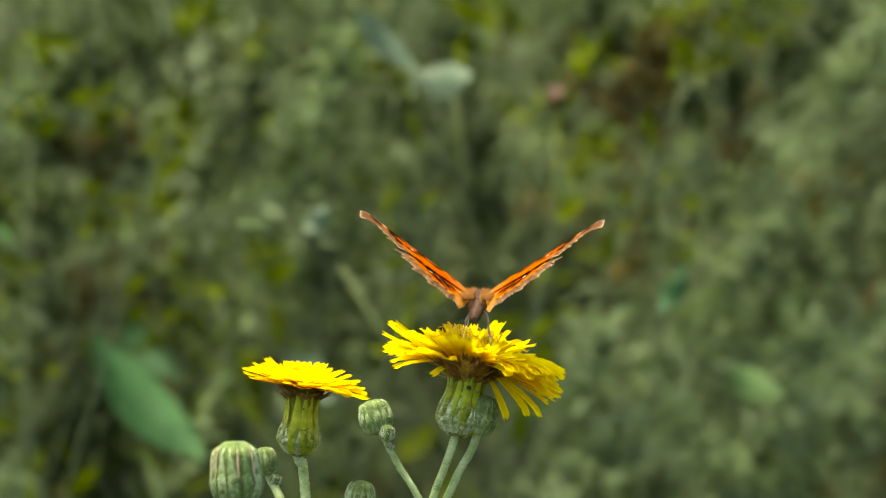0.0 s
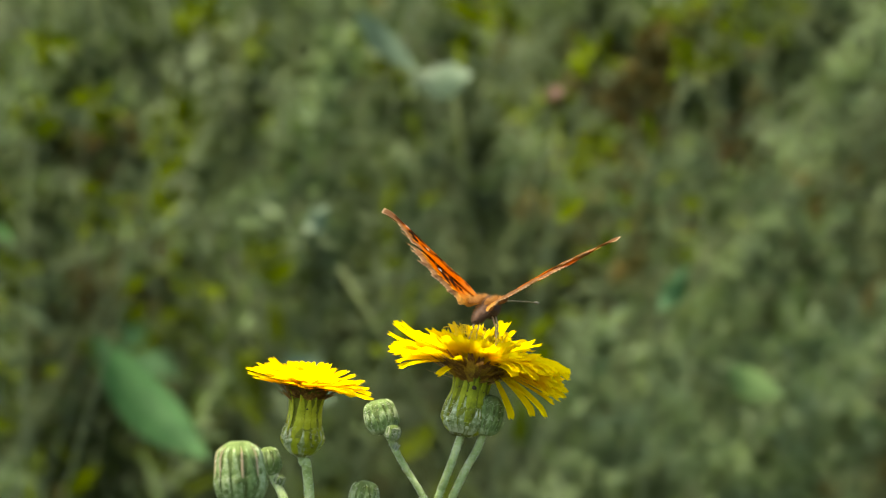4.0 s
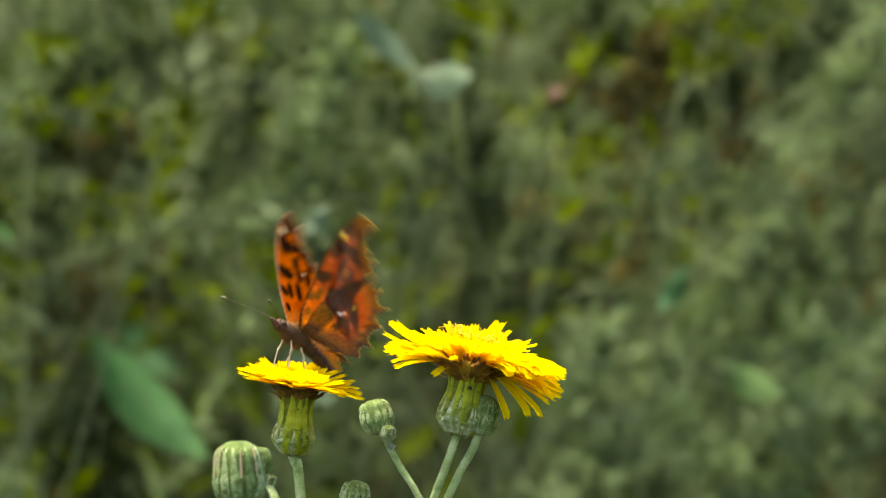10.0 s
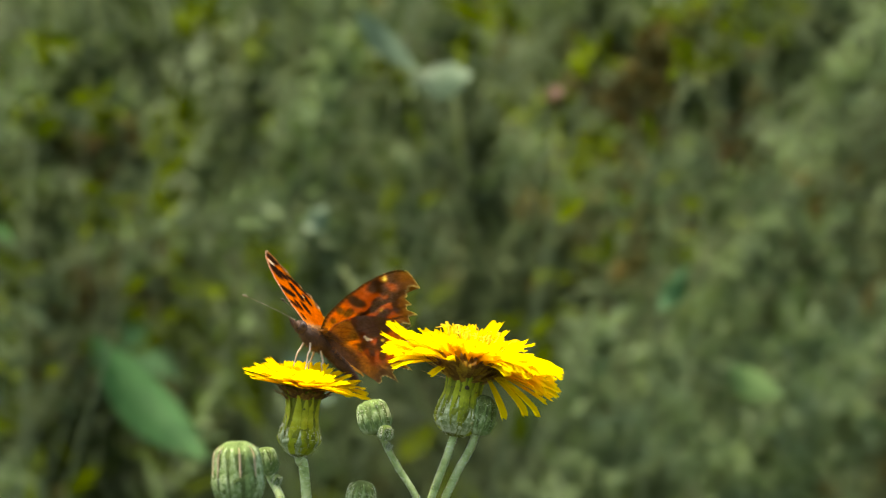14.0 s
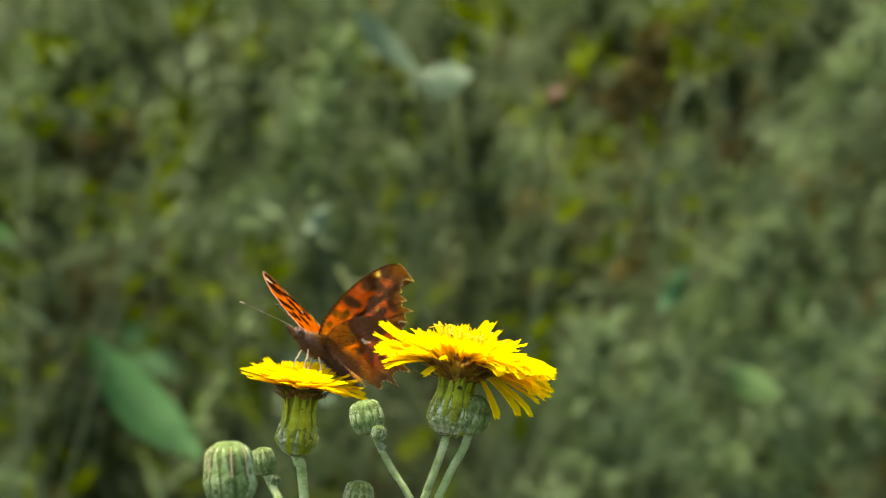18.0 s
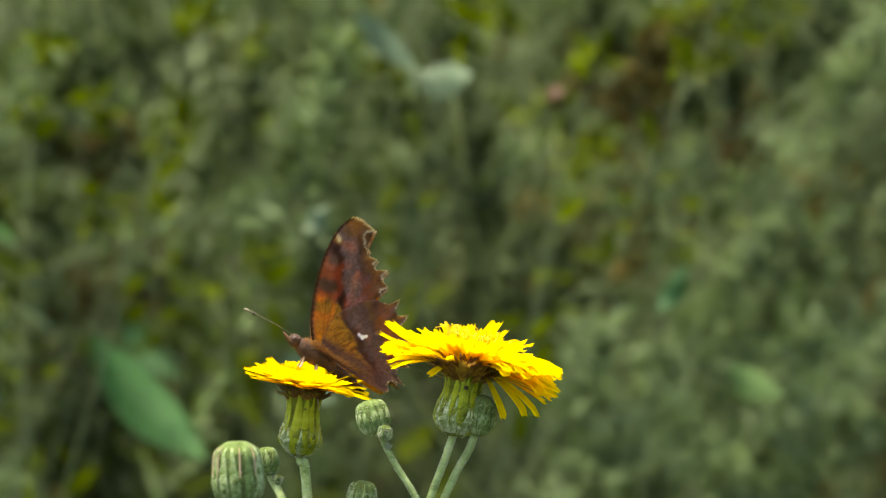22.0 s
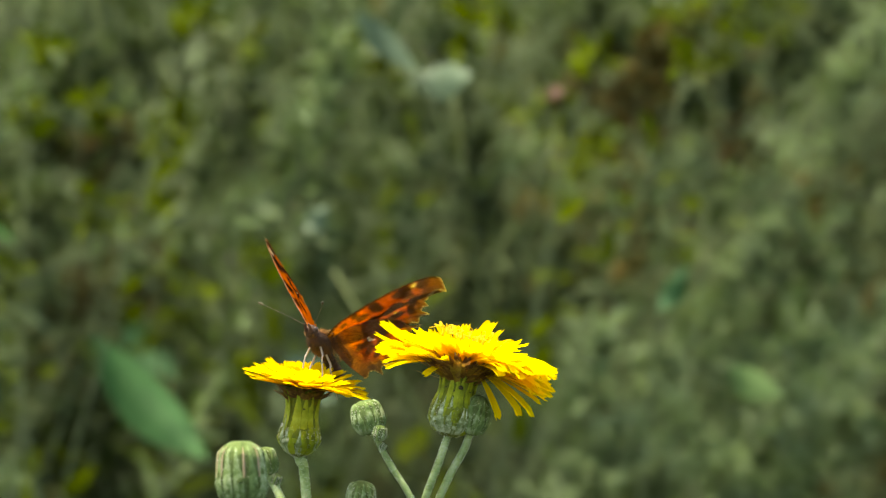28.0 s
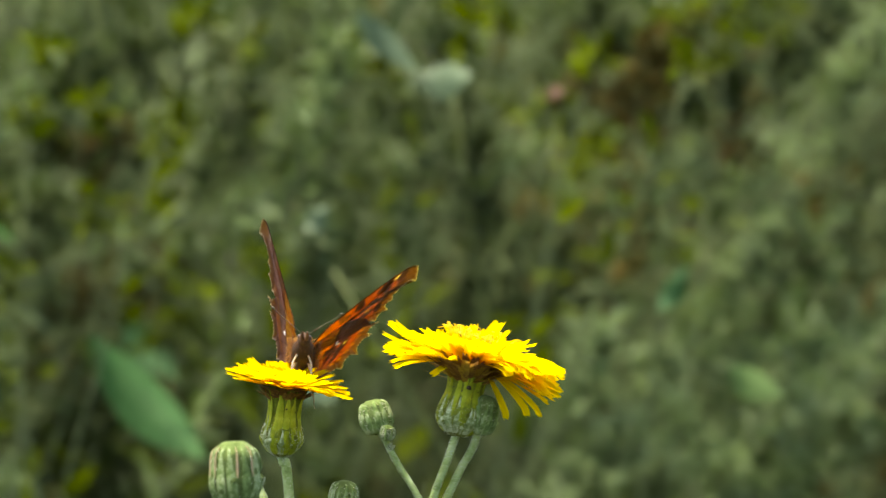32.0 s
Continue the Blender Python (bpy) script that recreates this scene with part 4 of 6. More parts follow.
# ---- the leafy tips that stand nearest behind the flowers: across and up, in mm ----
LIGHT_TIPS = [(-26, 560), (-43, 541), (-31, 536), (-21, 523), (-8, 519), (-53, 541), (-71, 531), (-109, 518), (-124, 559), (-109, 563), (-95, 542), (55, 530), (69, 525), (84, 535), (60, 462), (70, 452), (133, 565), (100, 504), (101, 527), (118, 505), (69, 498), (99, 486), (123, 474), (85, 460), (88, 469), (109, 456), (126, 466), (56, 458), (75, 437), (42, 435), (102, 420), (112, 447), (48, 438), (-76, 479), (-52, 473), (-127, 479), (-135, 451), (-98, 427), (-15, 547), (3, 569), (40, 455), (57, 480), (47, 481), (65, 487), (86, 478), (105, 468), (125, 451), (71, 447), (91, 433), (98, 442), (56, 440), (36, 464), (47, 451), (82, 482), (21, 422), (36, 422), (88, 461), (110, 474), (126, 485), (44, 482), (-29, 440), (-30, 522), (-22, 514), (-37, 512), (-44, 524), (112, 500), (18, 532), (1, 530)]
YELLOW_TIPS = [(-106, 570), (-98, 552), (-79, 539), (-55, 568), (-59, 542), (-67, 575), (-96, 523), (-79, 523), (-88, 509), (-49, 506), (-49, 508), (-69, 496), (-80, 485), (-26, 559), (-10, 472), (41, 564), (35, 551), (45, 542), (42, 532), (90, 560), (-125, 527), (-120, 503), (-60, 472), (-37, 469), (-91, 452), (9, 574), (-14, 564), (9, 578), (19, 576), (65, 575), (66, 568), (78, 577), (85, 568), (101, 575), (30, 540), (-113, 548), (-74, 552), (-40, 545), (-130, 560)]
# dark-coloured shoots fill the zones that should read as shade
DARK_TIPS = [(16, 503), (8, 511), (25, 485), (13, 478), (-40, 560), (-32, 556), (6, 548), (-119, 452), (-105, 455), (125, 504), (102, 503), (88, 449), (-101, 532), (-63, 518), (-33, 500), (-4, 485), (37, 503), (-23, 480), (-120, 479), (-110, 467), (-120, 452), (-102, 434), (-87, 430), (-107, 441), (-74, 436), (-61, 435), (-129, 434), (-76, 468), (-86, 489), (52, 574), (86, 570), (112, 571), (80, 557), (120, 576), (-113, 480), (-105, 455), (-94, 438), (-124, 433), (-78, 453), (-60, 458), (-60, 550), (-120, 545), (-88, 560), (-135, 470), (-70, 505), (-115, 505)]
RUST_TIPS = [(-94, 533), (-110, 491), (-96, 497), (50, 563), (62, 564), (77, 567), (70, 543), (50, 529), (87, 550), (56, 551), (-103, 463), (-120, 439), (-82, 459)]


def shoot(rng, mat, count, length, width, lobes, twigs, reach, name, label):
    """A tall shoot with its tip at the origin: stem down to the ground, twigs with small leaves near the tip."""
    plant = empty(name, pose(0, 0, 0), label, "plant", "leafy shoots")
    line = bezier([(rng.gauss(0, 0.01), rng.gauss(0, 0.01), -0.75), (rng.gauss(0, 0.006), 0, -0.3), (0, 0, -0.004)], 10)
    v, f = tube(line, lambda s: 0.0016 * (1.15 - s), 6)
    piece("stem", mesh_of("stem", v, f, WEED_STEM), plant)
    for k in range(twigs):
        z = -reach * rng.uniform(0.1, 1.6)
        ln = reach * rng.uniform(0.6, 1.2)
        v, f = tube([Vector((0, 0, 0)), Vector((0.001, 0, ln * 0.5)), Vector((0.003, 0, ln))], lambda s: 0.0006 * (1.2 - s), 5)
        twig = piece("twig", mesh_of("twig", v, f, WEED_STEM), plant, pose(0, 0, z) @ pose(0, 0, 0, 0, 0, rng.uniform(0, 360)) @ pose(0, 0, 0, 0, rng.uniform(20, 65), 0))
        v, f = spray(rng, ln, count // twigs, length, width, lobes, 0.0, 0.7, 0.002)
        piece("foliage", mesh_of("foliage", v, f, mat), twig)
    v, f = spray(rng, 0.30, count, length * 1.5, width * 1.5, lobes, 0.0, 0.6, 0.006)
    piece("foliage", mesh_of("foliage", [q - Vector((0, 0, 0.30)) for q in v], f, mat), plant)
    return plant


def make_shoots():
    rng = random.Random(33)
    grey = [shoot(rng, GREY_LEAF, 120, 0.0105, 0.0021, 0, 7, 0.014, "weed_shoot", "grey-green leafy shoot in the weeds") for i in range(3)]
    fine = [shoot(rng, FINE_LEAF, 160, 0.0095, 0.0017, 1, 8, 0.016, "mugwort_shoot", "silvery mugwort shoot with fine leaves") for i in range(3)]
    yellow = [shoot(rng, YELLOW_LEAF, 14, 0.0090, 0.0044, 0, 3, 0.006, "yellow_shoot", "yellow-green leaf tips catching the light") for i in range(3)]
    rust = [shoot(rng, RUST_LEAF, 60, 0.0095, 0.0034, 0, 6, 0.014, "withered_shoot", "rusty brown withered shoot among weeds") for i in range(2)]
    # shade painted as a darker leaf colour; these stand in the same light
    dark = [shoot(rng, DARK_SHADE_LEAF, 100, 0.0110, 0.0026, 0, 7, 0.016, "shaded_shoot", "dark green leafy shoot, shade painted into its leaf colour") for i in range(2)]
    used, out = set(), []

    def put(protos, x, y, z, lean):
        proto = protos[rng.randrange(len(protos))]
        m = pose(x, y, z, 0, lean, 0) @ pose(0, 0, 0, rng.gauss(0, 6), 0, rng.uniform(0, 360))
        if proto.name in used:
            out.append(copy_thing(proto, m))
        else:
            used.add(proto.name)
            proto.matrix_basis = m
            out.append(proto)
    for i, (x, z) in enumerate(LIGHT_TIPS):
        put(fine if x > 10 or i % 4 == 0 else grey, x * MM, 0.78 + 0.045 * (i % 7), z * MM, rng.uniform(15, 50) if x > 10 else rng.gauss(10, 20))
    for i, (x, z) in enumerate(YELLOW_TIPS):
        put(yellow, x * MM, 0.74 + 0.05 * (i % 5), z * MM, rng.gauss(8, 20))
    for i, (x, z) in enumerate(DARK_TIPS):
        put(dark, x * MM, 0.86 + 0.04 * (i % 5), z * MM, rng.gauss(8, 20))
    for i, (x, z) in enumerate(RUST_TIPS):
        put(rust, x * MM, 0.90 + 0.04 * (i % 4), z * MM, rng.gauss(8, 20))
    return out


SHOOTS = make_shoots()


def make_hedge():
    """Far growth that closes the meadow round about."""
    rng = random.Random(5)
    verts, faces = [], []
    for i in range(9000):
        a = rng.uniform(0, 2 * math.pi)
        d = rng.uniform(5.5, 9.0) if i % 3 else rng.uniform(2.3, 4.5)
        if i % 3 == 0:
            a = math.pi / 2 + rng.uniform(-0.25, 0.25)
        z = rng.uniform(0, 1.6 if i % 3 else 0.9)
        v, f = leaf_blade(rng.uniform(0.06, 0.16), rng.uniform(0.02, 0.05), 0.3, rng.uniform(0, 1), rng)
        m = Matrix.Translation((d * math.cos(a), d * math.sin(a), z)) @ Euler((rng.gauss(0, 0.6), rng.gauss(-0.5, 0.6), rng.uniform(0, 6.3))).to_matrix().to_4x4()
        b = len(verts)
        verts += [m @ Vector(q) for q in v]
        faces += [tuple(j + b for j in q) for q in f]
    h = new("far_growth", mesh_of("far_growth", verts, faces, GREY_LEAF))
    tagged(h, "dense green growth round the meadow", "vegetation", kind="stuff")


make_hedge()


def single_leaf(name, foot, tip, width, mat, label, roll=0.0, fold=0.25, bend=0.5, stem_to=None):
    """One broad leaf between two places, on a thin stalk down to the ground."""
    a, b = Vector(foot), Vector(tip)
    thing = empty(name, Matrix.Translation((a.x, a.y, 0)), label, "leaf")
    n = 14
    way = b - a
    side = way.cross(Vector((0, 1, 0))).normalized()
    up = side.cross(way).normalized()
    side, up = side * math.cos(roll) + up * math.sin(roll), up * math.cos(roll) - side * math.sin(roll)
    verts, faces = [], []
    for i in range(n + 1):
        s = i / n
        w = width * 0.5 * math.sin(math.pi * (0.03 + 0.97 * s) ** 0.85)
        for v in (-1, -0.5, 0, 0.5, 1):
            q = a + way * s + side * (v * w) + up * (fold * w * abs(v) + bend * way.length * 0.25 * math.sin(math.pi * s) + 0.0006 * math.sin(s * 7 + v))
            verts.append(q - Vector((a.x, a.y, 0)))
    for i in range(n):
        for k in range(4):
            c = i * 5 + k
            faces.append((c, c + 1, c + 6, c + 5))
    piece("blade", mesh_of("blade", verts, faces, mat), thing)
    low = min((a, b), key=lambda q: q.z) - Vector((a.x, a.y, 0))
    line = bezier([Vector((low.x + 0.05, low.y + 0.7, 0)), Vector((low.x + 0.03, low.y + 0.55, low.z * 0.75)), low], 8)
    v, f = tube(line, lambda s: 0.0004, 6)
    piece("stem", mesh_of("stem", v, f, WEED_STEM), thing)
    return thing


BIG_LEAF = single_leaf("broad_leaf", (-0.0966, 0.75, 0.4862), (-0.0643, 0.73, 0.4540), 0.0150, DEEP_LEAF, "broad blue-green leaf hanging in the weeds", 0.35, 0.55)
single_leaf("broad_leaf", (-0.0922, 0.86, 0.4885), (-0.0750, 0.85, 0.4660), 0.0145, SHADE_LEAF, "second broad dark leaf behind the first", 0.9)
single_leaf("pale_leaf", (-0.008, 0.70, 0.5595), (0.008, 0.69, 0.560), 0.010, PALE_LEAF, "small pale leaf catching the light", 0.4)
single_leaf("pale_leaf", (-0.023, 0.68, 0.577), (-0.006, 0.68, 0.561), 0.007, PALE_LEAF, "narrow pale leaf slanting down", 0.2)
single_leaf("pale_leaf", (-0.135, 0.75, 0.53), (-0.118, 0.75, 0.512), 0.007, DEEP_LEAF, "narrow blue-green leaf among weeds", 0.3)
single_leaf("pale_leaf", (0.0767, 0.70, 0.4816), (0.0919, 0.70, 0.4740), 0.009, FRESH_LEAF, "broad pale leaf in the lower weeds", 0.5)
single_leaf("pale_leaf", (0.058, 0.70, 0.497), (0.066, 0.70, 0.509), 0.006, SHADE_LEAF, "upright blue-green leaf among mugwort", 0.3)
single_leaf("pale_leaf", (-0.036, 0.66, 0.520), (-0.030, 0.66, 0.527), 0.006, PALE_LEAF, "small round pale leaf among weeds", 0.3)
single_leaf("pale_leaf", (-0.040, 0.62, 0.490), (-0.028, 0.62, 0.478), 0.012, PALE_LEAF, "dull pale leaf behind the flowers", 0.3)


def far_flower(x, y, z):
    """A small pink flower head on its stalk, deep in the weeds."""
    thing = empty("pink_flower", pose(x, y, 0), "small pink flower deep in the weeds", "flower", "pink flowers")
    v, f = tube(bezier([(-0.16, 0.3, 0), (-0.05, 0.12, z * 0.6), (0, 0, z)], 8), lambda s: 0.0005, 6)
    piece("stem", mesh_of("stem", v, f, WEED_STEM), thing)
    v, f = lathe([(0.6, 0), (2.0, 0.8), (2.3, 2.2), (1.4, 3.2)], 16)
    piece("calyx", mesh_of("calyx", v, f, RUST_LEAF), thing, pose(0, 0, z))
    me = mesh_of("petal", *leaf_blade(0.0045, 0.0022, 0.3, 0.4, RNG), PINK)
    for k in range(16):
        piece("petal", me, thing, pose(0, 0, z + 0.003, 0, 0, 22.5 * k) @ pose(0, 0, 0, 0, -RNG.uniform(20, 80), 0))


for x, y, z in ((0.0385, 0.78, 0.553), (0.0316, 0.78, 0.548), (0.068, 1.0, 0.536)):
    far_flower(x, y, z)


def dry_stalk(foot, top, label, thick=0.0008):
    a, b = Vector(foot), Vector(top)
    thing = empty("grass_stalk", Matrix.Translation((a.x, a.y, 0)), label, "grass", "grass stalks")
    v, f = tube(bezier([(0, 0, 0), (b - a) * 0.5 + Vector((0.004, 0, a.z)), b - Vector((a.x, a.y, 0))], 10), lambda s: thick * (1.1 - 0.4 * s), 7)
    piece("stem", mesh_of("stem", v, f, DEAD), thing)
    return thing


STALK = dry_stalk((0.274, 0.600, 0.0), (-0.0262, 0.600, 0.5140), "thin pale dry grass stalk leaning over", 0.0009)
dry_stalk((-0.30, 0.9, 0.0), (-0.128, 0.8, 0.585), "thin pale grass stalk among weeds")
dry_stalk((-0.26, 0.85, 0.0), (-0.107, 0.8, 0.588), "thin pale grass stalk among weeds")
stalks = random.Random(77)
for k in range(16):
    x, y, z = stalks.uniform(0.02, 0.15), stalks.uniform(0.85, 1.2), stalks.uniform(0.47, 0.58)
    dry_stalk((x - stalks.uniform(0.2, 0.45), y + stalks.uniform(-0.1, 0.2), 0.0), (x, y, z), "thin pale stalk leaning among the mugwort")
for k in range(22):
    x, y, z = stalks.uniform(-0.15, 0.03), stalks.uniform(0.75, 1.1), stalks.uniform(0.45, 0.59)
    dry_stalk((x - stalks.uniform(-0.15, 0.4), y + stalks.uniform(-0.1, 0.2), 0.0), (x, y, z), "thin twig leaning among the weeds", stalks.uniform(0.0004, 0.0008))


# ---- what moves ----
def motions():
    walk(PLANT, [
        (0, pose(0.003, -0.008, 0, 0, -0.0030, 0)), (0.5, pose(0.003, -0.008, 0, 0, -0.0187, 0)), (1, pose(0.003, -0.008, 0, 0, -0.0030, 0)), (1.5, pose(0.003, -0.008, 0, 0, 0.0266, 0)),
        (2, pose(0.003, -0.008, 0, 0, 0.0118, 0)), (2.5, pose(0.003, -0.008, 0, 0, -0.0030, 0)), (3, pose(0.003, -0.008, 0, 0, 0.0866, 0)), (3.5, pose(0.003, -0.008, 0, 0, 0.1023, 0)),
        (5.5, pose(0.003, -0.008, 0, 0, 0.0118, 0)), (6, pose(0.003, -0.008, 0, 0, 0.0266, 0)), (6.5, pose(0.003, -0.008, 0, 0, 0.0118, 0)), (7, pose(0.003, -0.008, 0, 0, -0.0030, 0)),
        (7.5, pose(0.003, -0.008, 0, 0, -0.0187, 0)), (8, pose(0.003, -0.008, 0, 0, -0.0187, 0)), (8.5, pose(0.003, -0.008, 0, 0, 0.0266, 0)), (9, pose(0.003, -0.008, 0, 0, -0.0482, 0)),
        (9.5, pose(0.003, -0.008, 0, 0, -0.0030, 0)), (10, pose(0.003, -0.008, 0, 0, 0.0118, 0)), (10.5, pose(0.003, -0.008, 0, 0, -0.0334, 0)), (11, pose(0.003, -0.008, 0, 0, -0.0639, 0)),
        (11.5, pose(0.003, -0.008, 0, 0, -0.0482, 0)), (12, pose(0.003, -0.008, 0, 0, 0.0266, 0)), (12.5, pose(0.003, -0.008, 0, 0, -0.0030, 0)), (13, pose(0.003, -0.008, 0, 0, -0.0787, 0)),
        (13.5, pose(0.003, -0.008, 0, 0, -0.0787, 0)), (14, pose(0.003, -0.008, 0, 0, -0.0334, 0)), (14.5, pose(0.003, -0.008, 0, 0, -0.0334, 0)), (16.5, pose(0.003, -0.008, 0, 0, -0.0935, 0)),
        (17, pose(0.003, -0.008, 0, 0, -0.1240, 0)), (17.5, pose(0.003, -0.008, 0, 0, -0.1387, 0)), (18, pose(0.003, -0.008, 0, 0, -0.1545, 0)), (18.5, pose(0.003, -0.008, 0, 0, -0.0787, 0)),
        (19, pose(0.003, -0.008, 0, 0, 0.0571, 0)), (19.5, pose(0.003, -0.008, 0, 0, -0.0187, 0)), (20, pose(0.003, -0.008, 0, 0, -0.0482, 0)), (20.5, pose(0.003, -0.008, 0, 0, -0.0334, 0)),
        (21, pose(0.003, -0.008, 0, 0, 0.0571, 0)), (21.5, pose(0.003, -0.008, 0, 0, -0.0187, 0)), (22, pose(0.003, -0.008, 0, 0, -0.0482, 0)), (22.5, pose(0.003, -0.008, 0, 0, -0.0482, 0)),
        (23, pose(0.003, -0.008, 0, 0, -0.0030, 0)), (23.5, pose(0.003, -0.008, 0, 0, -0.0030, 0)), (24, pose(0.003, -0.008, 0, 0, 0.0423, 0)), (24.5, pose(0.003, -0.008, 0, 0, 0.2981, 0)),
        (25, pose(0.003, -0.008, 0, 0, -0.3650, 0)), (25.5, pose(0.003, -0.008, 0, 0, -0.2292, 0)), (27.5, pose(0.003, -0.008, 0, 0, -0.1820, 0)), (28, pose(0.003, -0.008, 0, 0, -0.1367, 0)),
        (28.5, pose(0.003, -0.008, 0, 0, -0.0915, 0)), (29, pose(0.003, -0.008, 0, 0, -0.1367, 0)), (29.5, pose(0.003, -0.008, 0, 0, 0.2391, 0)), (30, pose(0.003, -0.008, 0, 0, 0.1043, 0)),
        (30.5, pose(0.003, -0.008, 0, 0, -0.1367, 0)), (31, pose(0.003, -0.008, 0, 0, -0.3630, 0)), (31.5, pose(0.003, -0.008, 0, 0, -0.4840, 0)), (32, pose(0.003, -0.008, 0, 0, -0.0020, 0)),
    ])
    walk(SECOND, [
        (0, pose(-0.024, 0.014, 0, 0, -0.0020, 0)), (0.5, pose(-0.024, 0.014, 0, 0, -0.0020, 0)), (1, pose(-0.024, 0.014, 0, 0, 0.0129, 0)), (1.5, pose(-0.024, 0.014, 0, 0, 0.0129, 0)),
        (2, pose(-0.024, 0.014, 0, 0, 0.0129, 0)), (2.5, pose(-0.024, 0.014, 0, 0, 0.0129, 0)), (3, pose(-0.024, 0.014, 0, 0, 0.0437, 0)), (3.5, pose(-0.024, 0.014, 0, 0, 0.0745, 0)),
        (5.5, pose(-0.024, 0.014, 0, 0, -0.0020, 0)), (6, pose(-0.024, 0.014, 0, 0, -0.0169, 0)), (6.5, pose(-0.024, 0.014, 0, 0, -0.0020, 0)), (7, pose(-0.024, 0.014, 0, 0, -0.0169, 0)),
        (7.5, pose(-0.024, 0.014, 0, 0, -0.0020, 0)), (8, pose(-0.024, 0.014, 0, 0, -0.0169, 0)), (8.5, pose(-0.024, 0.014, 0, 0, -0.0020, 0)), (9, pose(-0.024, 0.014, 0, 0, -0.0318, 0)),
        (9.5, pose(-0.024, 0.014, 0, 0, 0.0288, 0)), (10, pose(-0.024, 0.014, 0, 0, -0.0934, 0)), (10.5, pose(-0.024, 0.014, 0, 0, 0.0129, 0)), (11, pose(-0.024, 0.014, 0, 0, 0.0894, 0)),
        (11.5, pose(-0.024, 0.014, 0, 0, 0.0437, 0)), (12, pose(-0.024, 0.014, 0, 0, 0.0586, 0)), (12.5, pose(-0.024, 0.014, 0, 0, 0.0586, 0)), (13, pose(-0.024, 0.014, 0, 0, 0.0437, 0)),
        (13.5, pose(-0.024, 0.014, 0, 0, 0.0288, 0)), (14, pose(-0.024, 0.014, 0, 0, 0.0129, 0)), (14.5, pose(-0.024, 0.014, 0, 0, -0.0020, 0)), (16.5, pose(-0.024, 0.014, 0, 0, -0.0318, 0)),
        (17, pose(-0.024, 0.014, 0, 0, -0.0775, 0)), (17.5, pose(-0.024, 0.014, 0, 0, -0.0626, 0)), (18, pose(-0.024, 0.014, 0, 0, -0.0318, 0)), (18.5, pose(-0.024, 0.014, 0, 0, -0.0169, 0)),
        (19, pose(-0.024, 0.014, 0, 0, 0.0894, 0)), (19.5, pose(-0.024, 0.014, 0, 0, 0.1043, 0)), (20, pose(-0.024, 0.014, 0, 0, 0.0745, 0)), (20.5, pose(-0.024, 0.014, 0, 0, 0.0288, 0)),
        (21, pose(-0.024, 0.014, 0, 0, 0.1659, 0)), (21.5, pose(-0.024, 0.014, 0, 0, 0.0437, 0)), (22, pose(-0.024, 0.014, 0, 0, 0.0288, 0)), (22.5, pose(-0.024, 0.014, 0, 0, 0.0437, 0)),
        (23, pose(-0.024, 0.014, 0, 0, 0.1500, 0)), (23.5, pose(-0.024, 0.014, 0, 0, 0.1351, 0)), (24, pose(-0.024, 0.014, 0, 0, 0.0437, 0)), (24.5, pose(-0.024, 0.014, 0, 0, 0.1957, 0)),
        (25, pose(-0.024, 0.014, 0, 0, -0.1689, 0)), (25.5, pose(-0.024, 0.014, 0, 0, 0.0894, 0)), (27.5, pose(-0.024, 0.014, 0, 0, -0.0298, 0)), (28, pose(-0.024, 0.014, 0, 0, 0.0099, 0)),
        (28.5, pose(-0.024, 0.014, 0, 0, -0.0199, 0)), (29, pose(-0.024, 0.014, 0, 0, -0.0695, 0)), (29.5, pose(-0.024, 0.014, 0, 0, 0.2384, 0)), (30, pose(-0.024, 0.014, 0, 0, -0.0099, 0)),
        (30.5, pose(-0.024, 0.014, 0, 0, -0.0695, 0)), (31, pose(-0.024, 0.014, 0, 0, -0.1987, 0)), (31.5, pose(-0.024, 0.014, 0, 0, -0.3179, 0)), (32, pose(-0.024, 0.014, 0, 0, -0.2980, 0)),
    ])
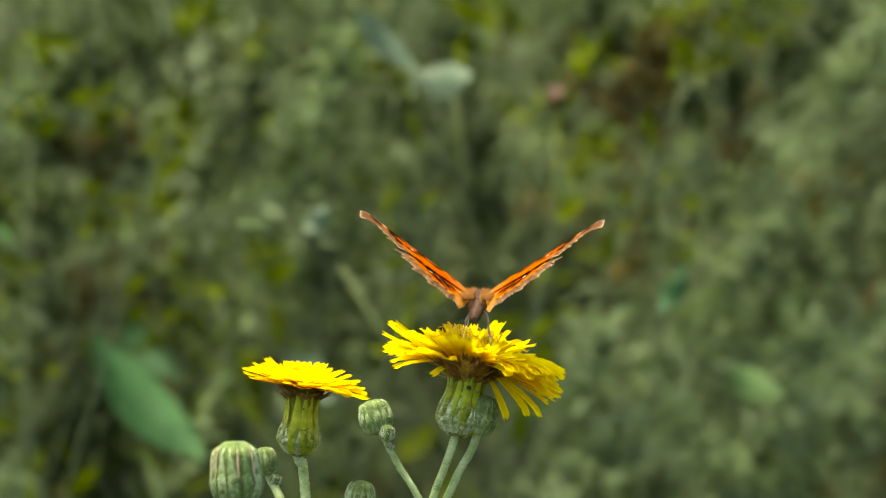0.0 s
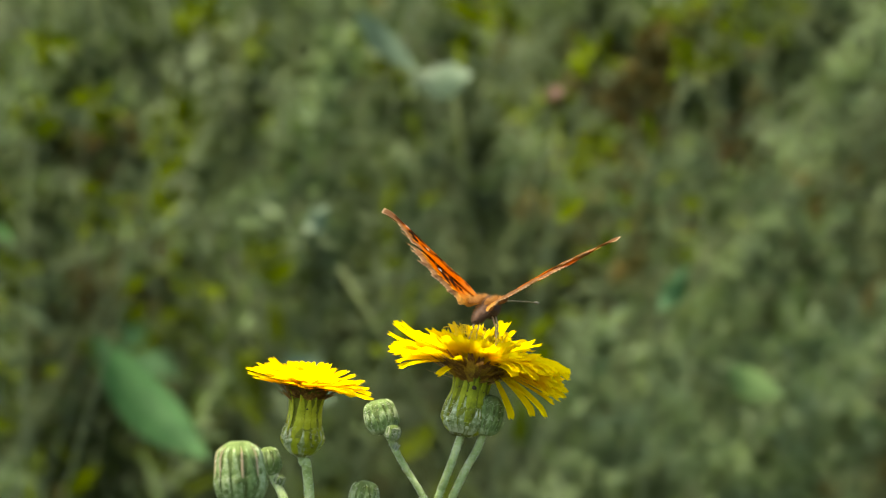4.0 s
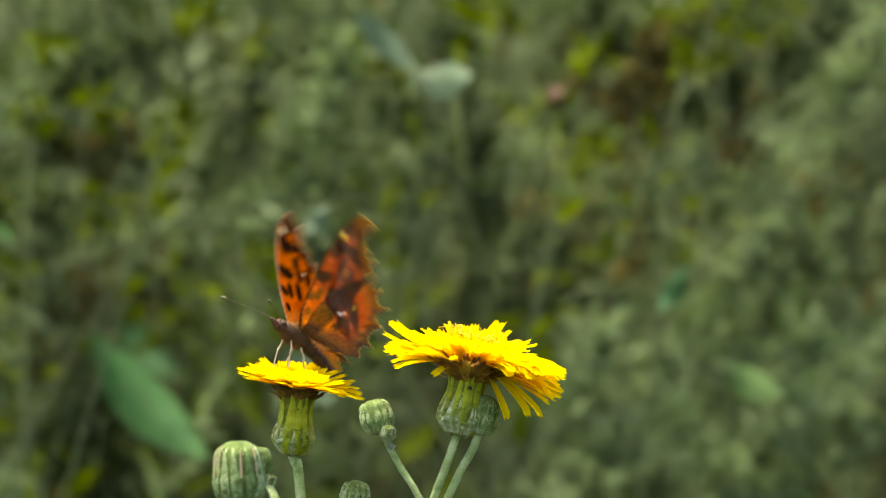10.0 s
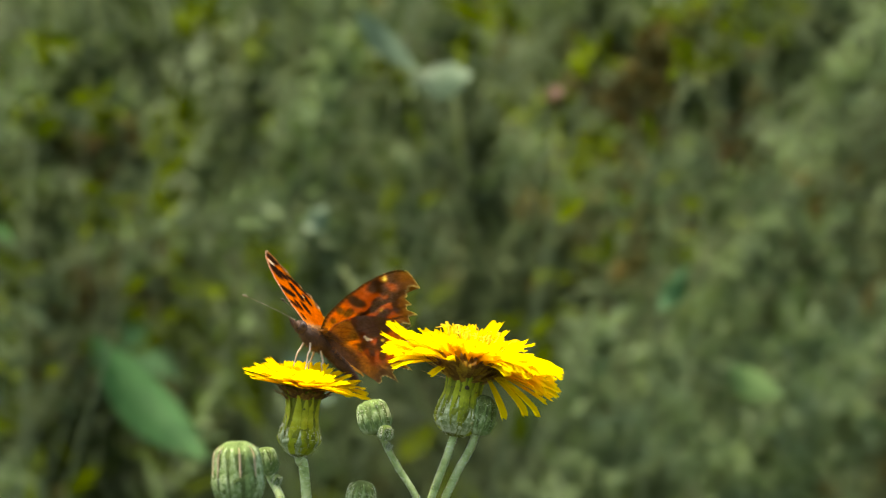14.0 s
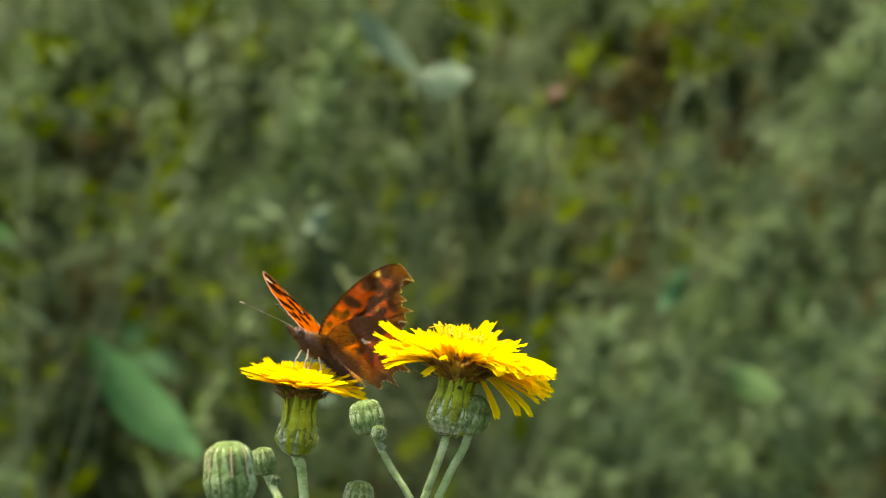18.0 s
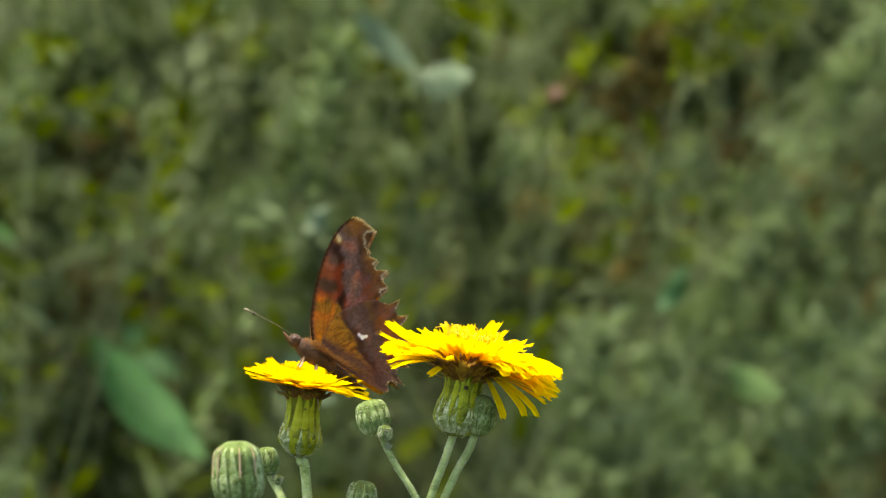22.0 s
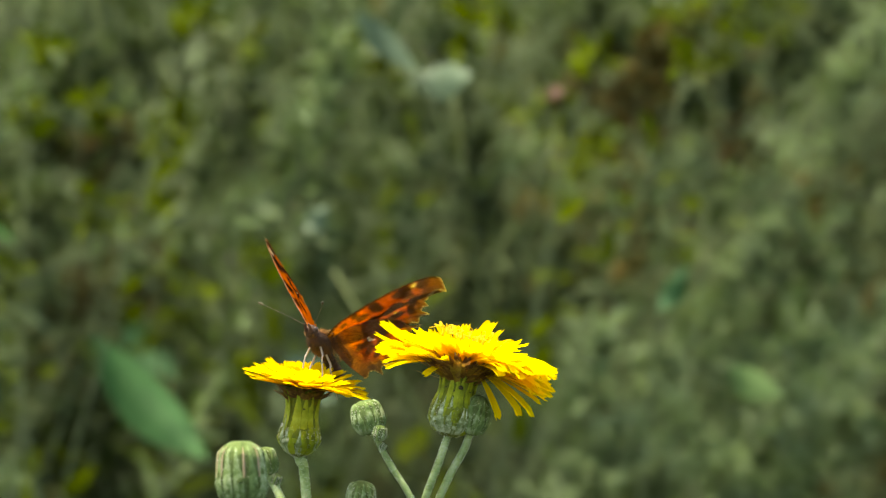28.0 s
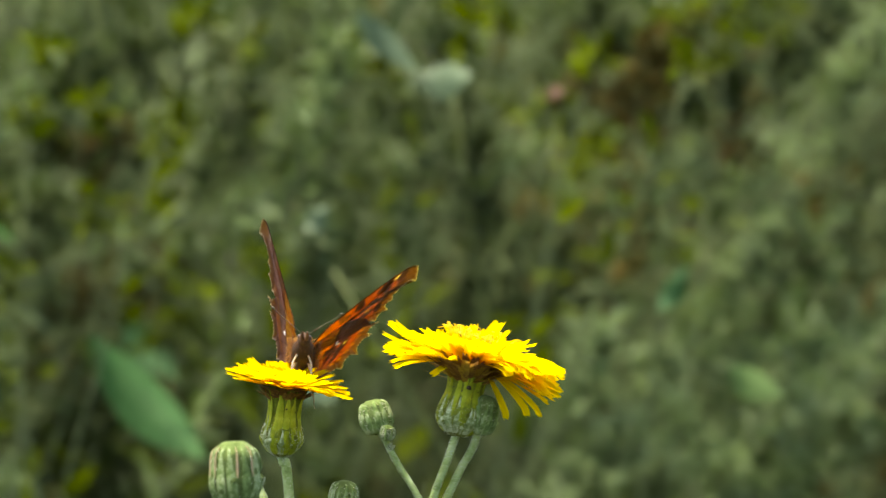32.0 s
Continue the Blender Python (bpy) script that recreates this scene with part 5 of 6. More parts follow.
    walk(THIRD, [
        (0, pose(-0.03095, -0.060, 0, 0, 0.0040, 0)), (0.5, pose(-0.03095, -0.060, 0, 0, -0.0119, 0)), (1, pose(-0.03095, -0.060, 0, 0, 0.0040, 0)), (1.5, pose(-0.03095, -0.060, 0, 0, 0.0189, 0)),
        (2, pose(-0.03095, -0.060, 0, 0, 0.0189, 0)), (2.5, pose(-0.03095, -0.060, 0, 0, 0.0189, 0)), (3, pose(-0.03095, -0.060, 0, 0, 0.0338, 0)), (3.5, pose(-0.03095, -0.060, 0, 0, 0.0795, 0)),
        (5.5, pose(-0.03095, -0.060, 0, 0, 0.0189, 0)), (6, pose(-0.03095, -0.060, 0, 0, 0.0189, 0)), (6.5, pose(-0.03095, -0.060, 0, 0, 0.0338, 0)), (7, pose(-0.03095, -0.060, 0, 0, 0.0189, 0)),
        (7.5, pose(-0.03095, -0.060, 0, 0, 0.0189, 0)), (8, pose(-0.03095, -0.060, 0, 0, 0.0646, 0)), (8.5, pose(-0.03095, -0.060, 0, 0, 0.0646, 0)), (9, pose(-0.03095, -0.060, 0, 0, 0.0040, 0)),
        (9.5, pose(-0.03095, -0.060, 0, 0, 0.0338, 0)), (10, pose(-0.03095, -0.060, 0, 0, 0.0497, 0)), (10.5, pose(-0.03095, -0.060, 0, 0, 0.0338, 0)), (11, pose(-0.03095, -0.060, 0, 0, 0.0189, 0)),
        (11.5, pose(-0.03095, -0.060, 0, 0, 0.0497, 0)), (12, pose(-0.03095, -0.060, 0, 0, 0.1252, 0)), (12.5, pose(-0.03095, -0.060, 0, 0, 0.0646, 0)), (13, pose(-0.03095, -0.060, 0, 0, -0.0268, 0)),
        (13.5, pose(-0.03095, -0.060, 0, 0, 0.0189, 0)), (14, pose(-0.03095, -0.060, 0, 0, 0.0338, 0)), (14.5, pose(-0.03095, -0.060, 0, 0, 0.0189, 0)), (16.5, pose(-0.03095, -0.060, 0, 0, -0.0119, 0)),
        (17, pose(-0.03095, -0.060, 0, 0, -0.0725, 0)), (17.5, pose(-0.03095, -0.060, 0, 0, -0.0874, 0)), (18, pose(-0.03095, -0.060, 0, 0, -0.1023, 0)), (18.5, pose(-0.03095, -0.060, 0, 0, -0.0268, 0)),
        (19, pose(-0.03095, -0.060, 0, 0, 0.1103, 0)), (19.5, pose(-0.03095, -0.060, 0, 0, 0.0646, 0)), (20, pose(-0.03095, -0.060, 0, 0, 0.0646, 0)), (20.5, pose(-0.03095, -0.060, 0, 0, 0.0646, 0)),
        (21, pose(-0.03095, -0.060, 0, 0, 0.1252, 0)), (21.5, pose(-0.03095, -0.060, 0, 0, 0.0338, 0)), (22, pose(-0.03095, -0.060, 0, 0, 0.0338, 0)), (22.5, pose(-0.03095, -0.060, 0, 0, 0.0497, 0)),
        (23, pose(-0.03095, -0.060, 0, 0, 0.0795, 0)), (23.5, pose(-0.03095, -0.060, 0, 0, 0.0954, 0)), (24, pose(-0.03095, -0.060, 0, 0, 0.0338, 0)), (24.5, pose(-0.03095, -0.060, 0, 0, 0.2473, 0)),
        (25, pose(-0.03095, -0.060, 0, 0, 0.0497, 0)), (25.5, pose(-0.03095, -0.060, 0, 0, -0.1182, 0)), (27.5, pose(-0.03095, -0.060, 0, 0, -0.0119, 0)), (28, pose(-0.03095, -0.060, 0, 0, 0.0954, 0)),
        (28.5, pose(-0.03095, -0.060, 0, 0, 0.0646, 0)), (29, pose(-0.03095, -0.060, 0, 0, -0.0268, 0)), (29.5, pose(-0.03095, -0.060, 0, 0, 0.4599, 0)), (30, pose(-0.03095, -0.060, 0, 0, 0.1103, 0)),
        (30.5, pose(-0.03095, -0.060, 0, 0, -0.0417, 0)), (31, pose(-0.03095, -0.060, 0, 0, -0.1182, 0)), (31.5, pose(-0.03095, -0.060, 0, 0, -0.1788, 0)), (32, pose(-0.03095, -0.060, 0, 0, -0.0119, 0)),
    ])
    walk(BIG_LEAF, [
        (0, pose(-0.0966, 0.75, 0, 0, -0.0068, 0)), (0.5, pose(-0.0966, 0.75, 0, 0, -0.0342, 0)), (1, pose(-0.0966, 0.75, 0, 0, -0.0068, 0)), (1.5, pose(-0.0966, 0.75, 0, 0, -0.0068, 0)),
        (2, pose(-0.0966, 0.75, 0, 0, -0.0068, 0)), (2.5, pose(-0.0966, 0.75, 0, 0, -0.0068, 0)), (3, pose(-0.0966, 0.75, 0, 0, 0.0445, 0)), (3.5, pose(-0.0966, 0.75, 0, 0, 0.0719, 0)),
        (5.5, pose(-0.0966, 0.75, 0, 0, 0.0188, 0)), (6, pose(-0.0966, 0.75, 0, 0, -0.0068, 0)), (6.5, pose(-0.0966, 0.75, 0, 0, 0.0188, 0)), (7, pose(-0.0966, 0.75, 0, 0, -0.0068, 0)),
        (7.5, pose(-0.0966, 0.75, 0, 0, -0.0068, 0)), (8, pose(-0.0966, 0.75, 0, 0, -0.0342, 0)), (8.5, pose(-0.0966, 0.75, 0, 0, -0.0068, 0)), (9, pose(-0.0966, 0.75, 0, 0, -0.0342, 0)),
        (9.5, pose(-0.0966, 0.75, 0, 0, -0.0068, 0)), (10, pose(-0.0966, 0.75, 0, 0, 0.0188, 0)), (10.5, pose(-0.0966, 0.75, 0, 0, 0.0188, 0)), (11, pose(-0.0966, 0.75, 0, 0, 0.0188, 0)),
        (11.5, pose(-0.0966, 0.75, 0, 0, 0.0188, 0)), (12, pose(-0.0966, 0.75, 0, 0, 0.0719, 0)), (12.5, pose(-0.0966, 0.75, 0, 0, 0.0445, 0)), (13, pose(-0.0966, 0.75, 0, 0, -0.0342, 0)),
        (13.5, pose(-0.0966, 0.75, 0, 0, -0.0068, 0)), (14, pose(-0.0966, 0.75, 0, 0, 0.0188, 0)), (14.5, pose(-0.0966, 0.75, 0, 0, 0.0188, 0)), (16.5, pose(-0.0966, 0.75, 0, 0, -0.0068, 0)),
        (17, pose(-0.0966, 0.75, 0, 0, -0.0856, 0)), (17.5, pose(-0.0966, 0.75, 0, 0, -0.0856, 0)), (18, pose(-0.0966, 0.75, 0, 0, -0.0856, 0)), (18.5, pose(-0.0966, 0.75, 0, 0, -0.0599, 0)),
        (19, pose(-0.0966, 0.75, 0, 0, 0.0188, 0)), (19.5, pose(-0.0966, 0.75, 0, 0, -0.0068, 0)), (20, pose(-0.0966, 0.75, 0, 0, -0.0599, 0)), (20.5, pose(-0.0966, 0.75, 0, 0, 0.0188, 0)),
        (21, pose(-0.0966, 0.75, 0, 0, 0.0719, 0)), (21.5, pose(-0.0966, 0.75, 0, 0, 0.0188, 0)), (22, pose(-0.0966, 0.75, 0, 0, -0.0068, 0)), (22.5, pose(-0.0966, 0.75, 0, 0, 0.0188, 0)),
        (23, pose(-0.0966, 0.75, 0, 0, 0.0445, 0)), (23.5, pose(-0.0966, 0.75, 0, 0, 0.0445, 0)), (24, pose(-0.0966, 0.75, 0, 0, -0.0342, 0)), (24.5, pose(-0.0966, 0.75, 0, 0, 0.0976, 0)),
        (25, pose(-0.0966, 0.75, 0, 0, 0.0188, 0)), (25.5, pose(-0.0966, 0.75, 0, 0, -0.1130, 0)), (27.5, pose(-0.0966, 0.75, 0, 0, -0.0342, 0)), (28, pose(-0.0966, 0.75, 0, 0, 0.0445, 0)),
        (28.5, pose(-0.0966, 0.75, 0, 0, 0.0445, 0)), (29, pose(-0.0966, 0.75, 0, 0, -0.0342, 0)), (29.5, pose(-0.0966, 0.75, 0, 0, 0.3065, 0)), (30, pose(-0.0966, 0.75, 0, 0, 0.0445, 0)),
        (30.5, pose(-0.0966, 0.75, 0, 0, -0.0599, 0)), (31, pose(-0.0966, 0.75, 0, 0, -0.1130, 0)), (31.5, pose(-0.0966, 0.75, 0, 0, -0.1918, 0)), (32, pose(-0.0966, 0.75, 0, 0, -0.0342, 0)),
    ])
    walk(STALK, [
        (0, pose(0.274, 0.600, 0, 0, 0.0401, 0)), (0.5, pose(0.274, 0.600, 0, 0, 0.0401, 0)), (1, pose(0.274, 0.600, 0, 0, 0.0401, 0)), (1.5, pose(0.274, 0.600, 0, 0, -0.0029, 0)),
        (2, pose(0.274, 0.600, 0, 0, -0.0029, 0)), (2.5, pose(0.274, 0.600, 0, 0, -0.0029, 0)), (3, pose(0.274, 0.600, 0, 0, -0.0029, 0)), (3.5, pose(0.274, 0.600, 0, 0, -0.0029, 0)),
        (5.5, pose(0.274, 0.600, 0, 0, -0.0029, 0)), (6, pose(0.274, 0.600, 0, 0, -0.0029, 0)), (6.5, pose(0.274, 0.600, 0, 0, -0.0029, 0)), (7, pose(0.274, 0.600, 0, 0, -0.0029, 0)),
        (7.5, pose(0.274, 0.600, 0, 0, -0.0458, 0)), (8, pose(0.274, 0.600, 0, 0, -0.0917, 0)), (8.5, pose(0.274, 0.600, 0, 0, -0.0917, 0)), (9, pose(0.274, 0.600, 0, 0, -0.0458, 0)),
        (9.5, pose(0.274, 0.600, 0, 0, -0.0458, 0)), (10, pose(0.274, 0.600, 0, 0, -0.0029, 0)), (10.5, pose(0.274, 0.600, 0, 0, -0.0029, 0)), (11, pose(0.274, 0.600, 0, 0, -0.0029, 0)),
        (11.5, pose(0.274, 0.600, 0, 0, -0.0029, 0)), (12, pose(0.274, 0.600, 0, 0, -0.0029, 0)), (12.5, pose(0.274, 0.600, 0, 0, -0.0029, 0)), (13, pose(0.274, 0.600, 0, 0, -0.0029, 0)),
        (13.5, pose(0.274, 0.600, 0, 0, 0.0401, 0)), (14, pose(0.274, 0.600, 0, 0, 0.0401, 0)), (14.5, pose(0.274, 0.600, 0, 0, 0.0401, 0)), (16.5, pose(0.274, 0.600, 0, 0, -0.0029, 0)),
        (17, pose(0.274, 0.600, 0, 0, -0.0029, 0)), (17.5, pose(0.274, 0.600, 0, 0, -0.0029, 0)), (18, pose(0.274, 0.600, 0, 0, -0.0458, 0)), (18.5, pose(0.274, 0.600, 0, 0, -0.0917, 0)),
        (19, pose(0.274, 0.600, 0, 0, -0.0917, 0)), (19.5, pose(0.274, 0.600, 0, 0, -0.3095, 0)), (20, pose(0.274, 0.600, 0, 0, -0.2235, 0)), (20.5, pose(0.274, 0.600, 0, 0, 0.0401, 0)),
        (21, pose(0.274, 0.600, 0, 0, -0.0029, 0)), (21.5, pose(0.274, 0.600, 0, 0, -0.0029, 0)), (22, pose(0.274, 0.600, 0, 0, -0.0458, 0)), (22.5, pose(0.274, 0.600, 0, 0, 0.1289, 0)),
        (23, pose(0.274, 0.600, 0, 0, 0.0401, 0)), (23.5, pose(0.274, 0.600, 0, 0, -0.0029, 0)), (24, pose(0.274, 0.600, 0, 0, -0.0029, 0)), (24.5, pose(0.274, 0.600, 0, 0, -0.0917, 0)),
        (25, pose(0.274, 0.600, 0, 0, -0.0029, 0)), (25.5, pose(0.274, 0.600, 0, 0, 0.0401, 0)), (27.5, pose(0.274, 0.600, 0, 0, -0.0458, 0)), (28, pose(0.274, 0.600, 0, 0, -0.1777, 0)),
        (28.5, pose(0.274, 0.600, 0, 0, 0.1719, 0)), (29, pose(0.274, 0.600, 0, 0, -0.6161, 0)), (29.5, pose(0.274, 0.600, 0, 0, 0.3496, 0)), (30, pose(0.274, 0.600, 0, 0, -0.3095, 0)),
        (30.5, pose(0.274, 0.600, 0, 0, -0.2665, 0)), (31, pose(0.274, 0.600, 0, 0, -0.0917, 0)), (31.5, pose(0.274, 0.600, 0, 0, -0.0917, 0)), (32, pose(0.274, 0.600, 0, 0, -0.1777, 0)),
    ])
    # the weeds lean in the gusts
    gusts = [(0, 0.02), (0.5, 0.02), (1, 0.02), (1.5, -0.00), (2, -0.00), (2.5, -0.00), (3, -0.00), (3.5, -0.00), (5.5, -0.00), (6, -0.00), (6.5, -0.00), (7, -0.00), (7.5, -0.03), (8, -0.06), (8.5, -0.06), (9, -0.03), (9.5, -0.03), (10, -0.00), (10.5, -0.00), (11, -0.00), (11.5, -0.00), (12, -0.00), (12.5, -0.00), (13, -0.00), (13.5, 0.02), (14, 0.02), (14.5, 0.02), (16.5, -0.00), (17, -0.00), (17.5, -0.00), (18, -0.03), (18.5, -0.06), (19, -0.06), (19.5, -0.19), (20, -0.14), (20.5, 0.02), (21, -0.00), (21.5, -0.00), (22, -0.03), (22.5, 0.08), (23, 0.02), (23.5, -0.00), (24, -0.00), (24.5, -0.06), (25, -0.00), (25.5, 0.02), (27.5, -0.03), (28, -0.11), (28.5, 0.11), (29, -0.25), (29.5, 0.22), (30, -0.19), (30.5, -0.17), (31, -0.06), (31.5, -0.06), (32, -0.11)]
    for i, w in enumerate(WEEDS):
        if w.location.x < 0.02 and w.location.y < 1.3:
            m = w.matrix_basis.copy()
            k = 0.8 + 0.4 * ((i * 7) % 5) / 4
            walk(w, [(t, Matrix.Translation(m.translation) @ pose(0, 0, 0, 0, g * k, 0) @ m.to_3x3().to_4x4()) for t, g in gusts])
    for i, w in enumerate(SHOOTS):
        if w.location.x < 0.02:
            m = w.matrix_basis.copy()
            k = 0.009 * (0.8 + 0.4 * ((i * 7) % 5) / 4)
            walk(w, [(t, Matrix.Translation((g * k, 0, 0)) @ m) for t, g in gusts])
    # the butterfly: it feeds, turns, flies over to the second flower and feeds again
    walk(BUTTERFLY, [
        (0, pose(0.00550, -0.00619, 0.54194, 0, 0, -3.1) @ pose(0, 0, 0, 3.7) @ pose(0, 0, 0, 0, 1.8)),
        (0.5, pose(0.00546, -0.00629, 0.54150, 0, 0, -4.6) @ pose(0, 0, 0, 2.0) @ pose(0, 0, 0, 0, -0.6)),
        (1, pose(0.00632, -0.00653, 0.54129, 0, 0, -7.0) @ pose(0, 0, 0, 8.1) @ pose(0, 0, 0, 0, -0.4)),
        (1.5, pose(0.00607, -0.00641, 0.54100, 0, 0, -5.8) @ pose(0, 0, 0, 5.8) @ pose(0, 0, 0, 0, -1.6)),
        (2, pose(0.00550, -0.00609, 0.54127, 0, 0, -9.2) @ pose(0, 0, 0, 1.5) @ pose(0, 0, 0, 0, 0.5)),
        (2.5, pose(0.00631, -0.00656, 0.54158, 0, 0, -10.9) @ pose(0, 0, 0, 6.3) @ pose(0, 0, 0, 0, -1.1)),
        (3, pose(0.00674, -0.00606, 0.54218, 0, 0, -10.1) @ pose(0, 0, 0, 6.0) @ pose(0, 0, 0, 0, 1.4)),
        (3.5, pose(0.00703, -0.00601, 0.54125, 0, 0, -11.9) @ pose(0, 0, 0, 2.0) @ pose(0, 0, 0, 0, 4.4)),
        (5.5, pose(0.00654, -0.00565, 0.54074, 0, 0, -6.8) @ pose(0, 0, 0, 0.2) @ pose(0, 0, 0, 0, 3.2)),
        (6, pose(0.00646, -0.00566, 0.54062, 0, 0, -7.5) @ pose(0, 0, 0, 1.2) @ pose(0, 0, 0, 0, 2.5)),
        (6.5, pose(0.00675, -0.00555, 0.54020, 0, 0, 0.6) @ pose(0, 0, 0, 0.4) @ pose(0, 0, 0, 0, 2.0)),
        (7, pose(0.00636, -0.00581, 0.54243, 0, 0, 11.0) @ pose(0, 0, 0, 1.8) @ pose(0, 0, 0, 0, -1.6)),
        (7.5, pose(0.00576, -0.00580, 0.54128, 0, 0, 8.3) @ pose(0, 0, 0, 2.2) @ pose(0, 0, 0, 0, 3.5)),
        (8, pose(0.00585, -0.00573, 0.54205, 0, 0, 15.2) @ pose(0, 0, 0, 3.4) @ pose(0, 0, 0, 0, 0.3)),
        (8.5, pose(0.00636, -0.00558, 0.54093, 0, 0, 13.6) @ pose(0, 0, 0, 5.7) @ pose(0, 0, 0, 0, 3.8)),
        (9, pose(0.00566, -0.00587, 0.54220, 0, 0, 19.9) @ pose(0, 0, 0, 3.6) @ pose(0, 0, 0, 0, 3.0)),
        (9.1, pose(0.00618, -0.00589, 0.54147, 0, 0, 19.0) @ pose(0, 0, 0, 3.3) @ pose(0, 0, 0, 0, 3.2)),
        (9.2, pose(0.00745, -0.00577, 0.54102, 0, 0, 26.0) @ pose(0, 0, 0, 5.7) @ pose(0, 0, 0, 0, 0.5)),
        (9.3, pose(0.00632, -0.00614, 0.54162, 0, 0, 14.9) @ pose(0, 0, 0, 3.8) @ pose(0, 0, 0, 0, 1.2)),
        (9.4, pose(0.00676, -0.00639, 0.54171, 0, 0, 12.3) @ pose(0, 0, 0, 5.9) @ pose(0, 0, 0, 0, 1.4)),
        (9.5, pose(0.00580, 0.00100, 0.55400, 0, 0, 32.0) @ pose(0, 0, 0, 20.0) @ pose(0, 0, 0, 0, -4.0)),
        (9.6, pose(-0.00240, 0.00400, 0.55100, 0, 0, 34.0) @ pose(0, 0, 0, 62.0) @ pose(0, 0, 0, 0, -6.0)),
        (9.7, pose(-0.02050, 0.01000, 0.53680, 0, 0, 42.0) @ pose(0, 0, 0, 8.0) @ pose(0, 0, 0, 0, -3.0)),
        (9.8, pose(-0.01800, 0.01300, 0.53500, 0, 0, 92.0) @ pose(0, 0, 0, 28.0) @ pose(0, 0, 0, 0, 0.0)),
        (9.9, pose(-0.01800, 0.01400, 0.53450, 0, 0, 112.0) @ pose(0, 0, 0, 32.0) @ pose(0, 0, 0, 0, 0.0)),
        (10, pose(-0.02325, 0.01446, 0.53473, 0, 0, 134.1) @ pose(0, 0, 0, 30.1) @ pose(0, 0, 0, 0, -0.6)),
        (10.1, pose(-0.02263, 0.01475, 0.53297, 0, 0, 134.6) @ pose(0, 0, 0, 32.5) @ pose(0, 0, 0, 0, -7.1)),
        (10.2, pose(-0.02228, 0.01463, 0.53393, 0, 0, 129.5) @ pose(0, 0, 0, 32.2) @ pose(0, 0, 0, 0, -4.8)),
        (10.3, pose(-0.02015, 0.01444, 0.53582, 0, 0, 122.6) @ pose(0, 0, 0, 35.4) @ pose(0, 0, 0, 0, -3.3)),
        (10.5, pose(-0.01983, 0.01427, 0.53622, 0, 0, 115.7) @ pose(0, 0, 0, 38.5) @ pose(0, 0, 0, 0, -1.9)),
        (10.7, pose(-0.02003, 0.01415, 0.53495, 0, 0, 118.5) @ pose(0, 0, 0, 35.2) @ pose(0, 0, 0, 0, -1.1)),
        (11, pose(-0.01980, 0.01412, 0.53477, 0, 0, 115.9) @ pose(0, 0, 0, 36.7) @ pose(0, 0, 0, 0, -0.0)),
        (11.5, pose(-0.01991, 0.01401, 0.53443, 0, 0, 126.4) @ pose(0, 0, 0, 35.1) @ pose(0, 0, 0, 0, -0.5)),
        (12, pose(-0.01928, 0.01395, 0.53425, 0, 0, 123.8) @ pose(0, 0, 0, 35.2) @ pose(0, 0, 0, 0, -0.5)),
        (12.5, pose(-0.01925, 0.01409, 0.53540, 0, 0, 115.7) @ pose(0, 0, 0, 33.0) @ pose(0, 0, 0, 0, -0.5)),
        (13, pose(-0.01795, 0.01385, 0.53386, 0, 0, 126.2) @ pose(0, 0, 0, 36.9) @ pose(0, 0, 0, 0, -0.8)),
        (13.5, pose(-0.01981, 0.01394, 0.53393, 0, 0, 127.9) @ pose(0, 0, 0, 35.2) @ pose(0, 0, 0, 0, -0.6)),
        (14, pose(-0.01981, 0.01395, 0.53421, 0, 0, 125.6) @ pose(0, 0, 0, 33.9) @ pose(0, 0, 0, 0, -0.6)),
        (14.5, pose(-0.01996, 0.01406, 0.53477, 0, 0, 124.0) @ pose(0, 0, 0, 31.0) @ pose(0, 0, 0, 0, -0.9)),
        (16.5, pose(-0.02008, 0.01391, 0.53359, 0, 0, 125.6) @ pose(0, 0, 0, 34.6) @ pose(0, 0, 0, 0, 0.5)),
        (17, pose(-0.02065, 0.01394, 0.53344, 0, 0, 120.7) @ pose(0, 0, 0, 33.6) @ pose(0, 0, 0, 0, 1.1)),
        (17.5, pose(-0.01993, 0.01391, 0.53342, 0, 0, 121.8) @ pose(0, 0, 0, 33.6) @ pose(0, 0, 0, 0, 0.6)),
        (18, pose(-0.02009, 0.01391, 0.53315, 0, 0, 122.3) @ pose(0, 0, 0, 33.7) @ pose(0, 0, 0, 0, 0.8)),
        (18.5, pose(-0.01987, 0.01394, 0.53314, 0, 0, 122.7) @ pose(0, 0, 0, 34.3) @ pose(0, 0, 0, 0, 0.8)),
        (19, pose(-0.01873, 0.01381, 0.53355, 0, 0, 116.4) @ pose(0, 0, 0, 36.1) @ pose(0, 0, 0, 0, 1.2)),
        (19.5, pose(-0.01946, 0.01398, 0.53334, 0, 0, 111.7) @ pose(0, 0, 0, 36.7) @ pose(0, 0, 0, 0, 1.8)),
        (20, pose(-0.01911, 0.01396, 0.53346, 0, 0, 112.8) @ pose(0, 0, 0, 35.9) @ pose(0, 0, 0, 0, 1.7)),
        (20.5, pose(-0.01945, 0.01397, 0.53297, 0, 0, 113.3) @ pose(0, 0, 0, 35.5) @ pose(0, 0, 0, 0, 1.7)),
        (21, pose(-0.01804, 0.01404, 0.53336, 0, 0, 108.9) @ pose(0, 0, 0, 36.2) @ pose(0, 0, 0, 0, 1.9)),
        (21.5, pose(-0.01845, 0.01406, 0.53463, 0, 0, 109.0) @ pose(0, 0, 0, 37.3) @ pose(0, 0, 0, 0, 1.3)),
